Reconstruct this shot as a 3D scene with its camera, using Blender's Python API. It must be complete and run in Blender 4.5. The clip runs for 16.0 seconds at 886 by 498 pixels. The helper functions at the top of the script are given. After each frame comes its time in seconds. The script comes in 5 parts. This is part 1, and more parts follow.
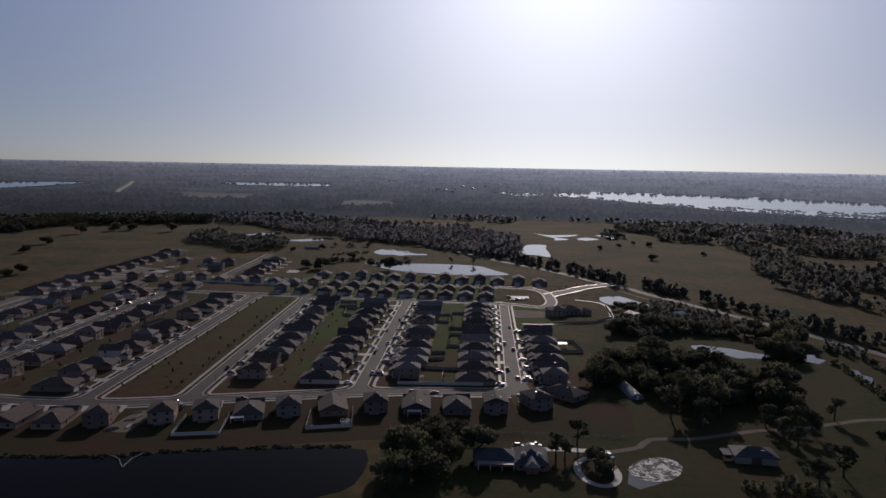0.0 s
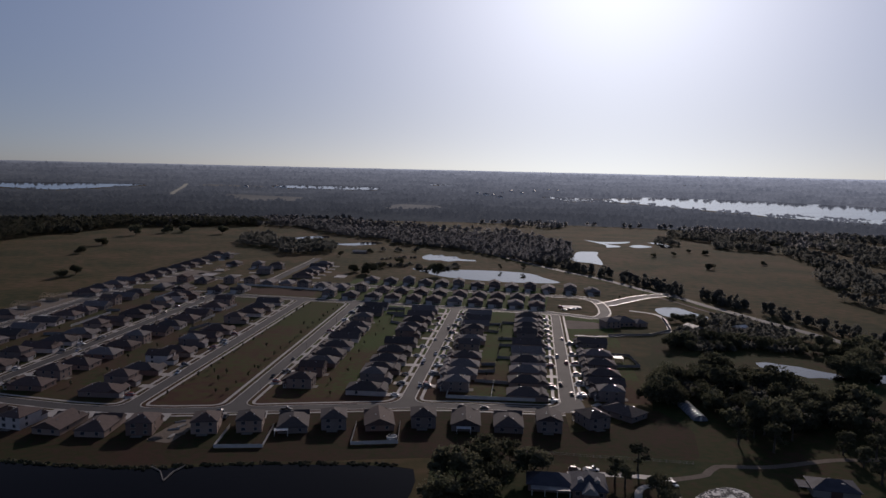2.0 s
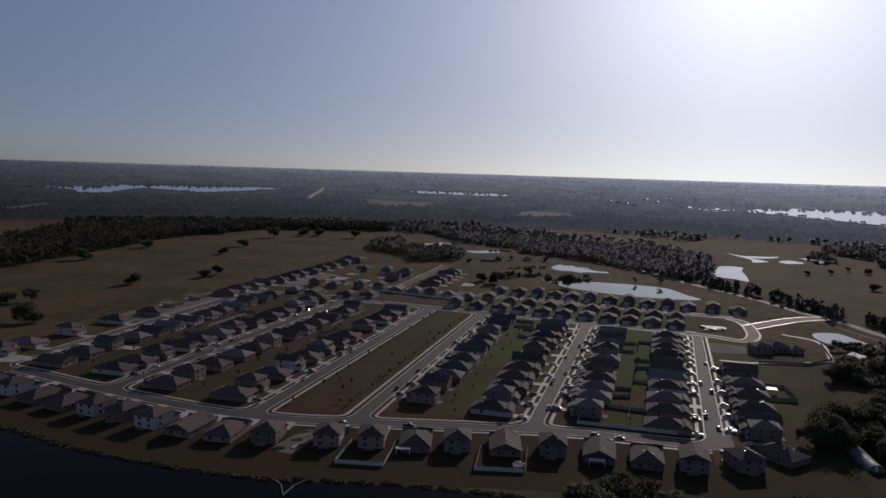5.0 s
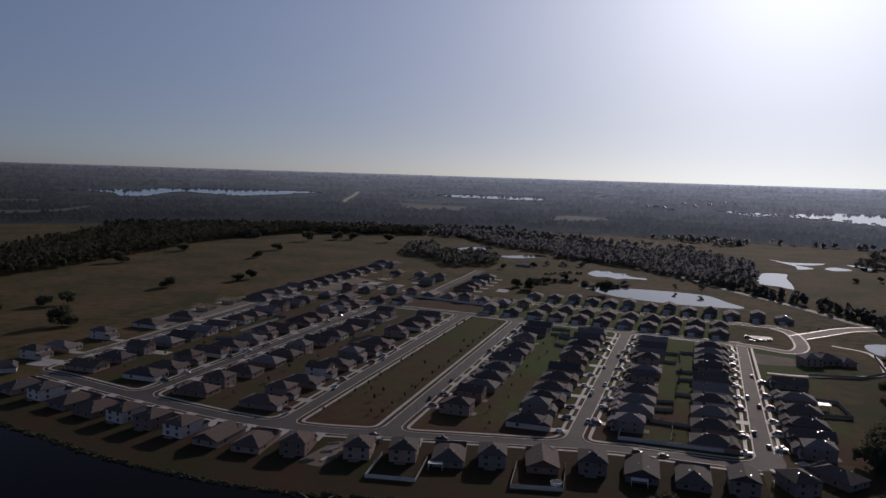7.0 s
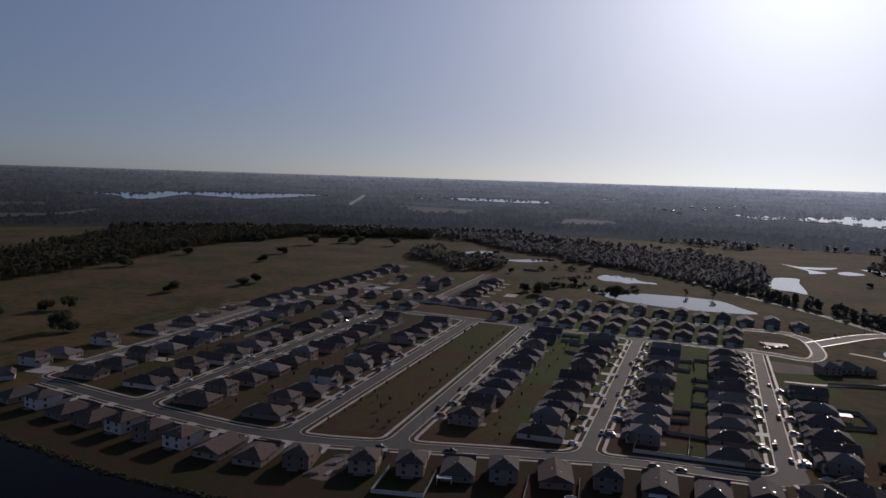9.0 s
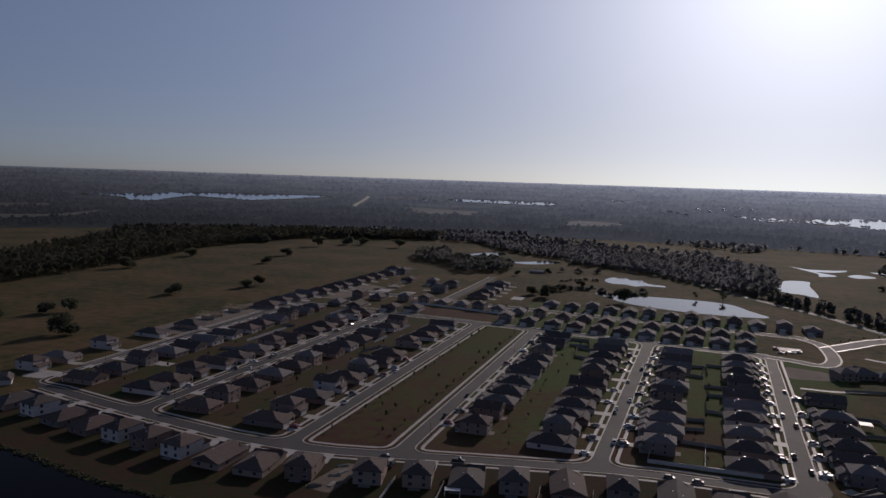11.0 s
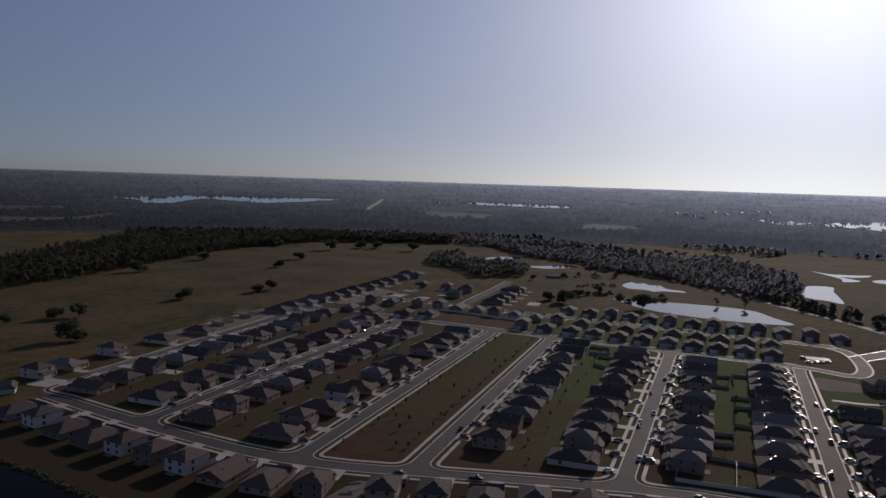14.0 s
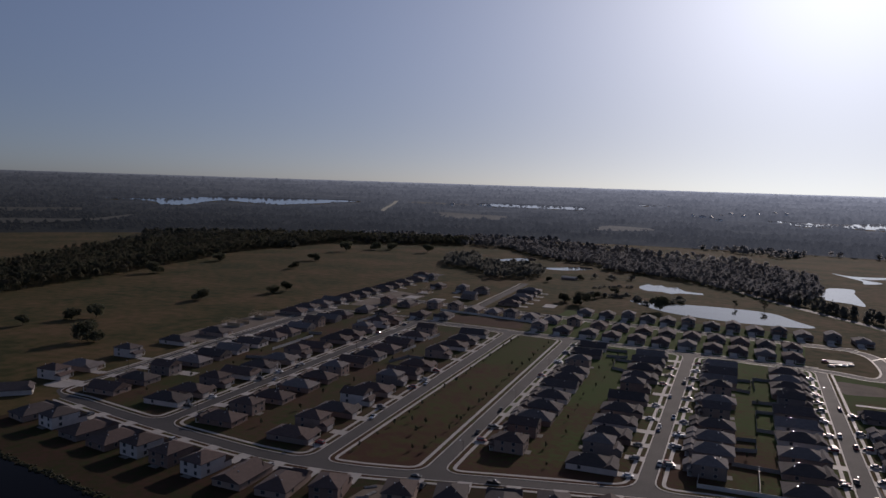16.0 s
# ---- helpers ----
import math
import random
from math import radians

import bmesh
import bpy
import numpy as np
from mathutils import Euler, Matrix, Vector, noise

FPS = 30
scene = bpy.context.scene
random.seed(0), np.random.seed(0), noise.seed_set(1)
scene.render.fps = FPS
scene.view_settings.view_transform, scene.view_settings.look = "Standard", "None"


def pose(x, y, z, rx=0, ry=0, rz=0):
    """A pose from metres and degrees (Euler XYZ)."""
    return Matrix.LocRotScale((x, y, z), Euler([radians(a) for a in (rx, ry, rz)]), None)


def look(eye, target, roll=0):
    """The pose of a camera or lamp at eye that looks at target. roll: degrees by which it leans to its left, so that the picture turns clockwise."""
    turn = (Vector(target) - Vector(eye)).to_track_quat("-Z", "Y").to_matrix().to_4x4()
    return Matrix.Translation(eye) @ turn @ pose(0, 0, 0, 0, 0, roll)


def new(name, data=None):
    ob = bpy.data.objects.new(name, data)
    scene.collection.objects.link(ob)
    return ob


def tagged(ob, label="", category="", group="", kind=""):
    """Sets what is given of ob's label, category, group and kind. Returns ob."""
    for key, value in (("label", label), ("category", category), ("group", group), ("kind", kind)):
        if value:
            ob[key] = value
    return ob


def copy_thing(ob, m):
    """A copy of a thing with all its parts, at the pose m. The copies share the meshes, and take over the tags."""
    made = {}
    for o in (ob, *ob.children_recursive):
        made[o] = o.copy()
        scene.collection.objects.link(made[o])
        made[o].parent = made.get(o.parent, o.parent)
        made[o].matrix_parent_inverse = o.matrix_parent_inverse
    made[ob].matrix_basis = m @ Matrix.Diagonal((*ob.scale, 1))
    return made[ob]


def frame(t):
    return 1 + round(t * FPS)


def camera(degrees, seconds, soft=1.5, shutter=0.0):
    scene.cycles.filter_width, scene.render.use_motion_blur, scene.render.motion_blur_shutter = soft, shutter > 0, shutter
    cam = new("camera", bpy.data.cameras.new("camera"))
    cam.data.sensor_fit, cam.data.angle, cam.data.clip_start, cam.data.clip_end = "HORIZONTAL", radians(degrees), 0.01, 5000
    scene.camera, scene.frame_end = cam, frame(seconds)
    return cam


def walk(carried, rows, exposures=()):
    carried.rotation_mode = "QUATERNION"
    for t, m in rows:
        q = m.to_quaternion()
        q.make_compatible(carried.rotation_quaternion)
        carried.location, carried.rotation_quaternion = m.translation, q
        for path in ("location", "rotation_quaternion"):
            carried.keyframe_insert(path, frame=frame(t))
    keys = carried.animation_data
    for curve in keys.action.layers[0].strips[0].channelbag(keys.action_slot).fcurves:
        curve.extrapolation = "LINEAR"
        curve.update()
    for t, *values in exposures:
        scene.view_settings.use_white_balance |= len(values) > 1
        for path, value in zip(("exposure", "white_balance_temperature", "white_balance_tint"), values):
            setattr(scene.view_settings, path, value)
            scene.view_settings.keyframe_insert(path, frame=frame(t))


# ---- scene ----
cam = camera(62.6, 16.0)


def aim(x, y, z, yaw, pitch, roll):
    """Eye in metres; degrees to the left of +y, above the level, and of lean."""
    return pose(x, y, z, 0, 0, yaw) @ pose(0, 0, 0, 90 + pitch) @ pose(0, 0, 0, 0, 0, roll)


ROWS = [
    (0.0, 0.00, 0.00, 115.57, 0.000, -6.424, 1.002),
    (0.5, -0.54, 3.77, 115.77, 1.178, -6.367, 1.035),
    (1.0, -1.15, 7.51, 115.94, 2.115, -6.310, 1.192),
    (1.5, -1.90, 11.22, 116.10, 2.682, -6.237, 1.280),
    (2.0, -2.71, 14.84, 116.28, 3.708, -6.185, 1.302),
    (2.5, -3.50, 18.37, 116.47, 5.383, -6.146, 1.403),
    (3.0, -4.25, 21.76, 116.66, 6.854, -6.108, 1.447),
    (3.5, -4.99, 25.02, 116.84, 8.627, -6.059, 1.544),
    (4.0, -5.76, 28.15, 117.00, 10.714, -6.053, 1.598),
    (4.5, -6.52, 31.19, 117.12, 12.484, -5.998, 1.731),
    (5.0, -7.29, 34.14, 117.22, 13.776, -5.969, 1.774),
    (7.5, -11.61, 48.02, 117.27, 16.702, -5.705, 1.792),
    (8.0, -12.68, 50.65, 117.26, 16.819, -5.634, 1.791),
    (8.5, -13.89, 53.17, 117.27, 16.867, -5.571, 1.775),
    (9.0, -15.08, 55.61, 117.21, 16.942, -5.529, 1.803),
    (11.5, -20.70, 67.33, 116.67, 17.451, -5.390, 1.856),
    (12.0, -21.73, 69.73, 116.62, 17.665, -5.362, 1.850),
    (12.5, -22.72, 72.17, 116.62, 17.815, -5.354, 1.884),
    (13.0, -23.67, 74.57, 116.68, 18.058, -5.334, 1.829),
    (13.5, -24.53, 76.73, 116.75, 18.240, -5.301, 1.873),
    (14.0, -25.34, 78.43, 116.77, 18.325, -5.222, 1.840),
    (14.5, -26.12, 79.57, 116.72, 18.465, -5.167, 1.817),
    (15.0, -26.77, 80.27, 116.62, 18.717, -5.155, 1.800),
    (15.5, -27.20, 80.74, 116.51, 19.138, -5.140, 1.803),
    (16.0, -27.50, 81.14, 116.40, 19.450, -5.134, 1.790),
]
walk(cam, [(t, aim(*row)) for t, *row in ROWS], [(0.0, -1.17, 6450, 18), (16.0, -1.17, 6450, 18)])

# ---- light ----
SUN_AZIMUTH, SUN_HEIGHT = 9.0, 19.0  # degrees to the right of +y, and above the level
world = bpy.data.worlds.new("sky")
scene.world = world
world.use_nodes = True
sky = world.node_tree.nodes.new("ShaderNodeTexSky")
sky.sky_type, sky.sun_disc = "NISHITA", False
sky.sun_elevation, sky.sun_rotation = radians(SUN_HEIGHT), radians(SUN_AZIMUTH)
sky.air_density, sky.dust_density, sky.ozone_density, sky.altitude = 0.42, 0.55, 1.5, 30
# Haze: the air round the sun does not brighten without end, c / (1 + c / limit), colours pale a little, and the low air dims.
nodes, links = world.node_tree.nodes, world.node_tree.links


def sky_step(operation, second):
    node = nodes.new("ShaderNodeVectorMath")
    node.operation, node.inputs[1].default_value = operation, second
    return node


thin, thick, share, tone = sky_step("DIVIDE", (39.0, 47.5, 61.0)), sky_step("ADD", (1, 1, 1)), sky_step("DIVIDE", (1, 1, 1)), sky_step("MULTIPLY", (0.945, 1.0, 1.04))
grey, paler = nodes.new("ShaderNodeRGBToBW"), nodes.new("ShaderNodeMix")
paler.data_type = "RGBA"
paler.inputs[0].default_value = 0.3
way, height, low_air, dim = nodes.new("ShaderNodeTexCoord"), nodes.new("ShaderNodeSeparateXYZ"), nodes.new("ShaderNodeMapRange"), sky_step("MULTIPLY", (1, 1, 1))
low_air.interpolation_type = "SMOOTHSTEP"
for k, v in zip((1, 2, 3, 4), (-0.04, 0.30, 0.57, 1.27)):
    low_air.inputs[k].default_value = v
for a, b in ((sky.outputs[0], thin.inputs[0]), (thin.outputs[0], thick.inputs[0]), (sky.outputs[0], share.inputs[0]), (thick.outputs[0], share.inputs[1]), (share.outputs[0], grey.inputs[0]),
             (share.outputs[0], paler.inputs[6]), (grey.outputs[0], paler.inputs[7]), (paler.outputs[2], tone.inputs[0]), (way.outputs["Generated"], height.inputs[0]), (height.outputs["Z"], low_air.inputs[0]),
             (tone.outputs[0], dim.inputs[0]), (low_air.outputs[0], dim.inputs[1]), (dim.outputs[0], nodes["Background"].inputs[0])):
    links.new(a, b)
world.node_tree.nodes["Background"].inputs[1].default_value = 0.15
sun = new("sun", bpy.data.lights.new("sun", "SUN"))
sun.data.energy, sun.data.angle, sun.data.color = 4.0, radians(0.6), (1.0, 0.87, 0.75)
sun.matrix_world = look((0, 0, 300), (-math.sin(radians(SUN_AZIMUTH)) * 300, -math.cos(radians(SUN_AZIMUTH)) * 300, 300 - 300 * math.tan(radians(SUN_HEIGHT))))

# ---- materials ----


def material(name, ramp, scale=1.0, fine=8.0, rough=0.9, bump=0.0, metal=0.0, vary=0.0, spec=0.5, fine_mix=0.4, stretch=None, through_light=0.0, drift=None, sheen=0.0, spread=0.36):
    """A surface whose colour wanders between the colours of ramp at two scales (1/m), with relief and a tone of its own for each object."""
    m = bpy.data.materials.new(name)
    m.use_nodes = True
    nt, n = m.node_tree, m.node_tree.nodes
    b = n["Principled BSDF"]
    b.inputs["Roughness"].default_value, b.inputs["Metallic"].default_value = rough, metal
    b.inputs["Specular IOR Level"].default_value = spec
    geo = n.new("ShaderNodeTexCoord")
    place = n.new("ShaderNodeNewGeometry").outputs["Position"]
    if stretch:
        mp = n.new("ShaderNodeMapping")
        mp.inputs["Scale"].default_value = stretch
        nt.links.new(place, mp.inputs[0])
        place = mp.outputs[0]
    big, small = n.new("ShaderNodeTexNoise"), n.new("ShaderNodeTexNoise")
    for node, s, d in ((big, scale, 5.0), (small, fine, 3.0)):
        node.inputs["Scale"].default_value, node.inputs["Detail"].default_value = s, d
        nt.links.new(place, node.inputs["Vector"])
    mix = n.new("ShaderNodeMix")
    mix.inputs[0].default_value = fine_mix
    nt.links.new(big.outputs[0], mix.inputs[2]), nt.links.new(small.outputs[0], mix.inputs[3])
    value = mix.outputs[0]
    if drift:  # greener or drier from one end of the estate to the other
        apart, ramp_y, add = n.new("ShaderNodeSeparateXYZ"), n.new("ShaderNodeMapRange"), n.new("ShaderNodeMath")
        nt.links.new(n.new("ShaderNodeNewGeometry").outputs["Position"], apart.inputs[0])
        for k, v in zip((1, 2, 3, 4), drift):
            ramp_y.inputs[k].default_value = v
        nt.links.new(apart.outputs["Y"], ramp_y.inputs[0]), nt.links.new(ramp_y.outputs[0], add.inputs[1]), nt.links.new(value, add.inputs[0])
        value = add.outputs[0]
    if sheen:
        b.inputs["Sheen Weight"].default_value, b.inputs["Sheen Roughness"].default_value = sheen, 0.5
    cr = n.new("ShaderNodeValToRGB")
    while len(cr.color_ramp.elements) < len(ramp):
        cr.color_ramp.elements.new(0.5)
    for i, (e, c) in enumerate(zip(cr.color_ramp.elements, ramp)):
        e.position, e.color = 0.5 - spread / 2 + spread * i / max(1, len(ramp) - 1), (*c, 1)
    nt.links.new(value, cr.inputs[0])
    colour = cr.outputs[0]
    if vary:
        info, ma = n.new("ShaderNodeObjectInfo"), n.new("ShaderNodeMapRange")
        ma.inputs[3].default_value, ma.inputs[4].default_value = 1 - vary, 1 + vary
        nt.links.new(info.outputs["Random"], ma.inputs[0])
        hsv = n.new("ShaderNodeHueSaturation")
        nt.links.new(ma.outputs[0], hsv.inputs["Value"]), nt.links.new(colour, hsv.inputs["Color"])
        colour = hsv.outputs[0]
    nt.links.new(colour, b.inputs["Base Color"])
    if bump:
        bp = n.new("ShaderNodeBump")
        bp.inputs["Strength"].default_value, bp.inputs["Distance"].default_value = bump, 0.3 / fine
        nt.links.new(small.outputs[0], bp.inputs["Height"]), nt.links.new(bp.outputs[0], b.inputs["Normal"])
    if through_light:
        leaf, both = n.new("ShaderNodeBsdfTranslucent"), n.new("ShaderNodeMixShader")
        nt.links.new(colour, leaf.inputs[0])
        both.inputs[0].default_value = through_light
        nt.links.new(b.outputs[0], both.inputs[1]), nt.links.new(leaf.outputs[0], both.inputs[2])
        nt.links.new(both.outputs[0], n["Material Output"].inputs[0])
    return m


def plain(name, c, rough=0.6, metal=0.0, spec=0.5, vary=0.0):
    return material(name, [tuple(v * 0.86 for v in c), tuple(min(1, v * 1.12) for v in c)], 0.4, 6.0, rough, 0.0, metal, vary, spec)


M_PASTURE = material("dry pasture", [(0.038, 0.042, 0.014), (0.066, 0.056, 0.021), (0.090, 0.066, 0.028), (0.120, 0.078, 0.040)], 0.014, 0.11, 1.0, 0.1, spec=0.1, fine_mix=0.45, spread=0.22)
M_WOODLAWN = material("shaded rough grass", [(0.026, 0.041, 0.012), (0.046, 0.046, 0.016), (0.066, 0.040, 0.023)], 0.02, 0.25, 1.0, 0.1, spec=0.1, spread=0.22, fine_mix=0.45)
M_LAWN = material("mown lawn", [(0.080, 0.042, 0.026), (0.074, 0.058, 0.022), (0.064, 0.082, 0.023), (0.058, 0.092, 0.021)], 0.02, 0.3, 1.0, 0.1, spec=0.1, fine_mix=0.4, drift=(350, 640, -0.10, 0.16), spread=0.26)
M_DRYLAWN = material("half-dry lawn", [(0.038, 0.048, 0.014), (0.058, 0.045, 0.020), (0.072, 0.040, 0.026)], 0.03, 0.3, 1.0, 0.1, spec=0.1, spread=0.2)
M_FRONTLAWN = material("dry reddish bank grass", [(0.028, 0.033, 0.010), (0.044, 0.030, 0.015), (0.056, 0.028, 0.019)], 0.03, 0.3, 1.0, 0.1, spec=0.1, spread=0.22, fine_mix=0.5)
M_MEDIAN = material("bare sandy grass", [(0.070, 0.034, 0.021), (0.072, 0.045, 0.021), (0.064, 0.057, 0.019), (0.052, 0.062, 0.015)], 0.016, 0.16, 1.0, 0.08, spec=0.1, drift=(350, 560, -0.10, 0.10), spread=0.22, fine_mix=0.5)
M_SOIL = material("bare reddish soil", [(0.075, 0.042, 0.030), (0.105, 0.066, 0.048)], 0.05, 0.6, 1.0, 0.1, spec=0.1)
M_SAND = material("bare sand", [(0.11, 0.085, 0.065), (0.20, 0.16, 0.125)], 0.08, 0.8, 1.0, 0.3)
M_ASPHALT = material("asphalt", [(0.034, 0.031, 0.032), (0.056, 0.051, 0.051)], 0.06, 1.2, 0.84, 0.2, spread=0.22)
M_CONCRETE = material("concrete", [(0.33, 0.305, 0.28), (0.50, 0.46, 0.42)], 0.15, 2.0, 0.7, 0.1)
M_FOREST = material("woodland leaves", [(0.044, 0.048, 0.034), (0.070, 0.071, 0.050), (0.11, 0.094, 0.068)], 0.05, 0.5, 0.9, 0.0, spec=0.1, through_light=0.55)
M_LEAF = material("oak leaves", [(0.078, 0.084, 0.052), (0.125, 0.128, 0.082), (0.18, 0.17, 0.12)], 0.2, 1.6, 0.9, 0.0, vary=0.25, spec=0.1, through_light=0.62)
M_SCRUB = material("evergreen distant leaves", [(0.060, 0.064, 0.050), (0.085, 0.086, 0.068), (0.12, 0.112, 0.09)], 0.012, 0.25, 0.9, 0.0, spec=0.1, through_light=0.55, spread=0.26)
# Pale grey base colour stands for haze before the woods towards the sun.
M_HAZYSCRUB = material("distant scrub paled by haze", [(0.25, 0.25, 0.245), (0.31, 0.305, 0.30), (0.38, 0.37, 0.36)], 0.012, 0.25, 0.9, 0.0, spec=0.1, through_light=0.8, spread=0.26)
M_THICKET = material("grey-green thicket leaves", [(0.115, 0.118, 0.104), (0.145, 0.146, 0.130), (0.18, 0.176, 0.158)], 0.04, 0.5, 0.9, 0.0, spec=0.1, through_light=0.68)
# Haze over the nearer woods is put into this cool pale base colour.
M_HAZYWOOD = material("distant wood paled by haze", [(0.155, 0.157, 0.165), (0.18, 0.181, 0.187), (0.21, 0.208, 0.21)], 0.02, 0.25, 0.9, 0.0, spec=0.05, through_light=0.75)
# Sun glare on the entrance walks is put into a paler, smoother concrete.
M_GLARE = material("smooth glare-pale concrete", [(0.42, 0.40, 0.38), (0.56, 0.54, 0.51)], 0.15, 2.0, 0.48, 0.05)
M_HIGHWAY = material("worn pale asphalt", [(0.085, 0.082, 0.080), (0.125, 0.12, 0.117)], 0.05, 0.8, 0.8, 0.1)
M_BARK = material("bark", [(0.05, 0.04, 0.03), (0.11, 0.09, 0.07)], 0.8, 6.0, 0.95, 0.5)
M_REED = material("reeds", [(0.035, 0.035, 0.015), (0.07, 0.06, 0.03)], 0.3, 2.0, 1.0)
M_ROOFS = [material("asphalt shingles " + k, [tuple(v * 0.75 for v in c), tuple(v * 1.15 for v in c)], 0.5, 5.0, 0.9, 0.5, vary=0.22, stretch=(1, 1, 3))
           for k, c in (("charcoal", (0.084, 0.066, 0.063)), ("brown", (0.100, 0.066, 0.058)), ("grey", (0.165, 0.142, 0.136)))]
M_WALLS = [plain("stucco " + k, c, 0.9, vary=0.1) for k, c in (("white", (0.54, 0.48, 0.45)), ("grey", (0.20, 0.163, 0.152)), ("beige", (0.28, 0.205, 0.172)), ("tan", (0.20, 0.133, 0.110)))]
M_WHITE = plain("white paint", (0.72, 0.71, 0.69), 0.5)
M_PATIO = plain("worn patio concrete", (0.20, 0.185, 0.17), 0.9)
M_GARAGE = plain("garage door paint", (0.52, 0.49, 0.46), 0.5)
M_TRIM = plain("dull trim", (0.34, 0.31, 0.29), 0.6)
M_GLASS = plain("dark window glass", (0.06, 0.062, 0.07), 0.12, 0.0, 0.9)
M_DOOR = plain("painted door", (0.10, 0.06, 0.05), 0.5)
M_VINYL = plain("vinyl fence", (0.55, 0.54, 0.52), 0.45)
M_WOODFENCE = plain("weathered fence boards", (0.27, 0.25, 0.24), 0.9)
M_TYRE = plain("tyre rubber", (0.02, 0.02, 0.02), 0.8)
M_CARS = [plain("car paint " + k, c, 0.45, 0.0, 0.5) for k, c in (("white", (0.75, 0.75, 0.75)), ("silver", (0.42, 0.43, 0.45)), ("black", (0.02, 0.02, 0.022)), ("grey", (0.12, 0.12, 0.13)), ("red", (0.25, 0.03, 0.03)), ("blue", (0.04, 0.07, 0.16)))]


def water_material(name, index, ripple):
    m = bpy.data.materials.new(name)
    m.use_nodes = True
    nt, n = m.node_tree, m.node_tree.nodes
    b = n["Principled BSDF"]
    b.inputs["Base Color"].default_value = (0.006, 0.006, 0.008, 1)
    b.inputs["Roughness"].default_value, b.inputs["IOR"].default_value = 0.06, index
    noise_node, bp = n.new("ShaderNodeTexNoise"), n.new("ShaderNodeBump")
    nt.links.new(n.new("ShaderNodeNewGeometry").outputs["Position"], noise_node.inputs["Vector"])
    noise_node.inputs["Scale"].default_value, noise_node.inputs["Detail"].default_value = 0.06, 6.0
    bp.inputs["Strength"].default_value, bp.inputs["Distance"].default_value = ripple, 1.2
    nt.links.new(noise_node.outputs[0], bp.inputs["Height"]), nt.links.new(bp.outputs[0], b.inputs["Normal"])
    return m


M_WATER = water_material("pond water", 1.33, 0.10)
M_SHELTERED = water_material("sheltered pond water", 1.21, 0.05)
M_FARWATER = water_material("wide lake water", 1.33, 0.012)
# The low index weakens the reflection; the water itself is no darker.
M_DARKWATER = water_material("still water of weak reflection", 1.07, 0.03)


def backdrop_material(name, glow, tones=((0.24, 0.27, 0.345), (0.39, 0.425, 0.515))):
    """Land kilometres away, its haze painted on as emission, more so towards the sun. Its woods show as clumps in
    bearing and distance.
    """
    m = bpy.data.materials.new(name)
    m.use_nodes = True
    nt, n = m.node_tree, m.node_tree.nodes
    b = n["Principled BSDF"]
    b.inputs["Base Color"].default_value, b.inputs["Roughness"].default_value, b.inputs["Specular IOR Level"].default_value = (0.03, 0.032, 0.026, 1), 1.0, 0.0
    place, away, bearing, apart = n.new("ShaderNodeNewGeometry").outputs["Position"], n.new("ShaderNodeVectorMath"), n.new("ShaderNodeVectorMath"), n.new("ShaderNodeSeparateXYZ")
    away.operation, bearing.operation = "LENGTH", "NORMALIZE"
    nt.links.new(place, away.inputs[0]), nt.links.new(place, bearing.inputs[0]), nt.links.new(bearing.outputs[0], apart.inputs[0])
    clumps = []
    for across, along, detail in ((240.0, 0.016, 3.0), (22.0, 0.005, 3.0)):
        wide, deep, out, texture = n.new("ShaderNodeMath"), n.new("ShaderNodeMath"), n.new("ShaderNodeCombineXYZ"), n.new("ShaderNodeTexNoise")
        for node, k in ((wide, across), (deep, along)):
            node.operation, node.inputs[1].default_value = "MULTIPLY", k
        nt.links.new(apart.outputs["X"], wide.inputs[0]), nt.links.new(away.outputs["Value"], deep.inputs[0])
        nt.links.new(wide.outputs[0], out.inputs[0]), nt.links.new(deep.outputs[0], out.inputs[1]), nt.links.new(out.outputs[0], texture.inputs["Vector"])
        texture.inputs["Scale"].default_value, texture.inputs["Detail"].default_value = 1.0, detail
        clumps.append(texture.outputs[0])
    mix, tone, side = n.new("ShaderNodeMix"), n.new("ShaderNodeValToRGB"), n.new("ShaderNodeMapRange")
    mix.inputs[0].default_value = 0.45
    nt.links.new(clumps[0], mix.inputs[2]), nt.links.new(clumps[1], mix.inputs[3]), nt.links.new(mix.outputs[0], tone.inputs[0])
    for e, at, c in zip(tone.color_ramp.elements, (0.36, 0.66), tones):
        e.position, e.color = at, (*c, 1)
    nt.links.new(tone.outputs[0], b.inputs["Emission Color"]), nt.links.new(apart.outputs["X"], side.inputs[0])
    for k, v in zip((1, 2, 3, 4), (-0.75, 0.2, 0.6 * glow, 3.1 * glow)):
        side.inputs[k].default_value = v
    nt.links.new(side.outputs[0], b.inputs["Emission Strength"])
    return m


# Distance in metres, and the strength of the painted haze glow from there.
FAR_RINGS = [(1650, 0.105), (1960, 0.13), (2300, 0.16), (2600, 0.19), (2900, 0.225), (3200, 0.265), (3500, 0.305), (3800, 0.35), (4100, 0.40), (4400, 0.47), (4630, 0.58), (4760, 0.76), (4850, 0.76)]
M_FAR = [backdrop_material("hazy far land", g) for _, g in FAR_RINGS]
# Far fields and shore trees carry the same painted haze glow.
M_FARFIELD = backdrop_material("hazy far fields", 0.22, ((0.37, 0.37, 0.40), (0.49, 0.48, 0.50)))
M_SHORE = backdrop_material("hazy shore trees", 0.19)

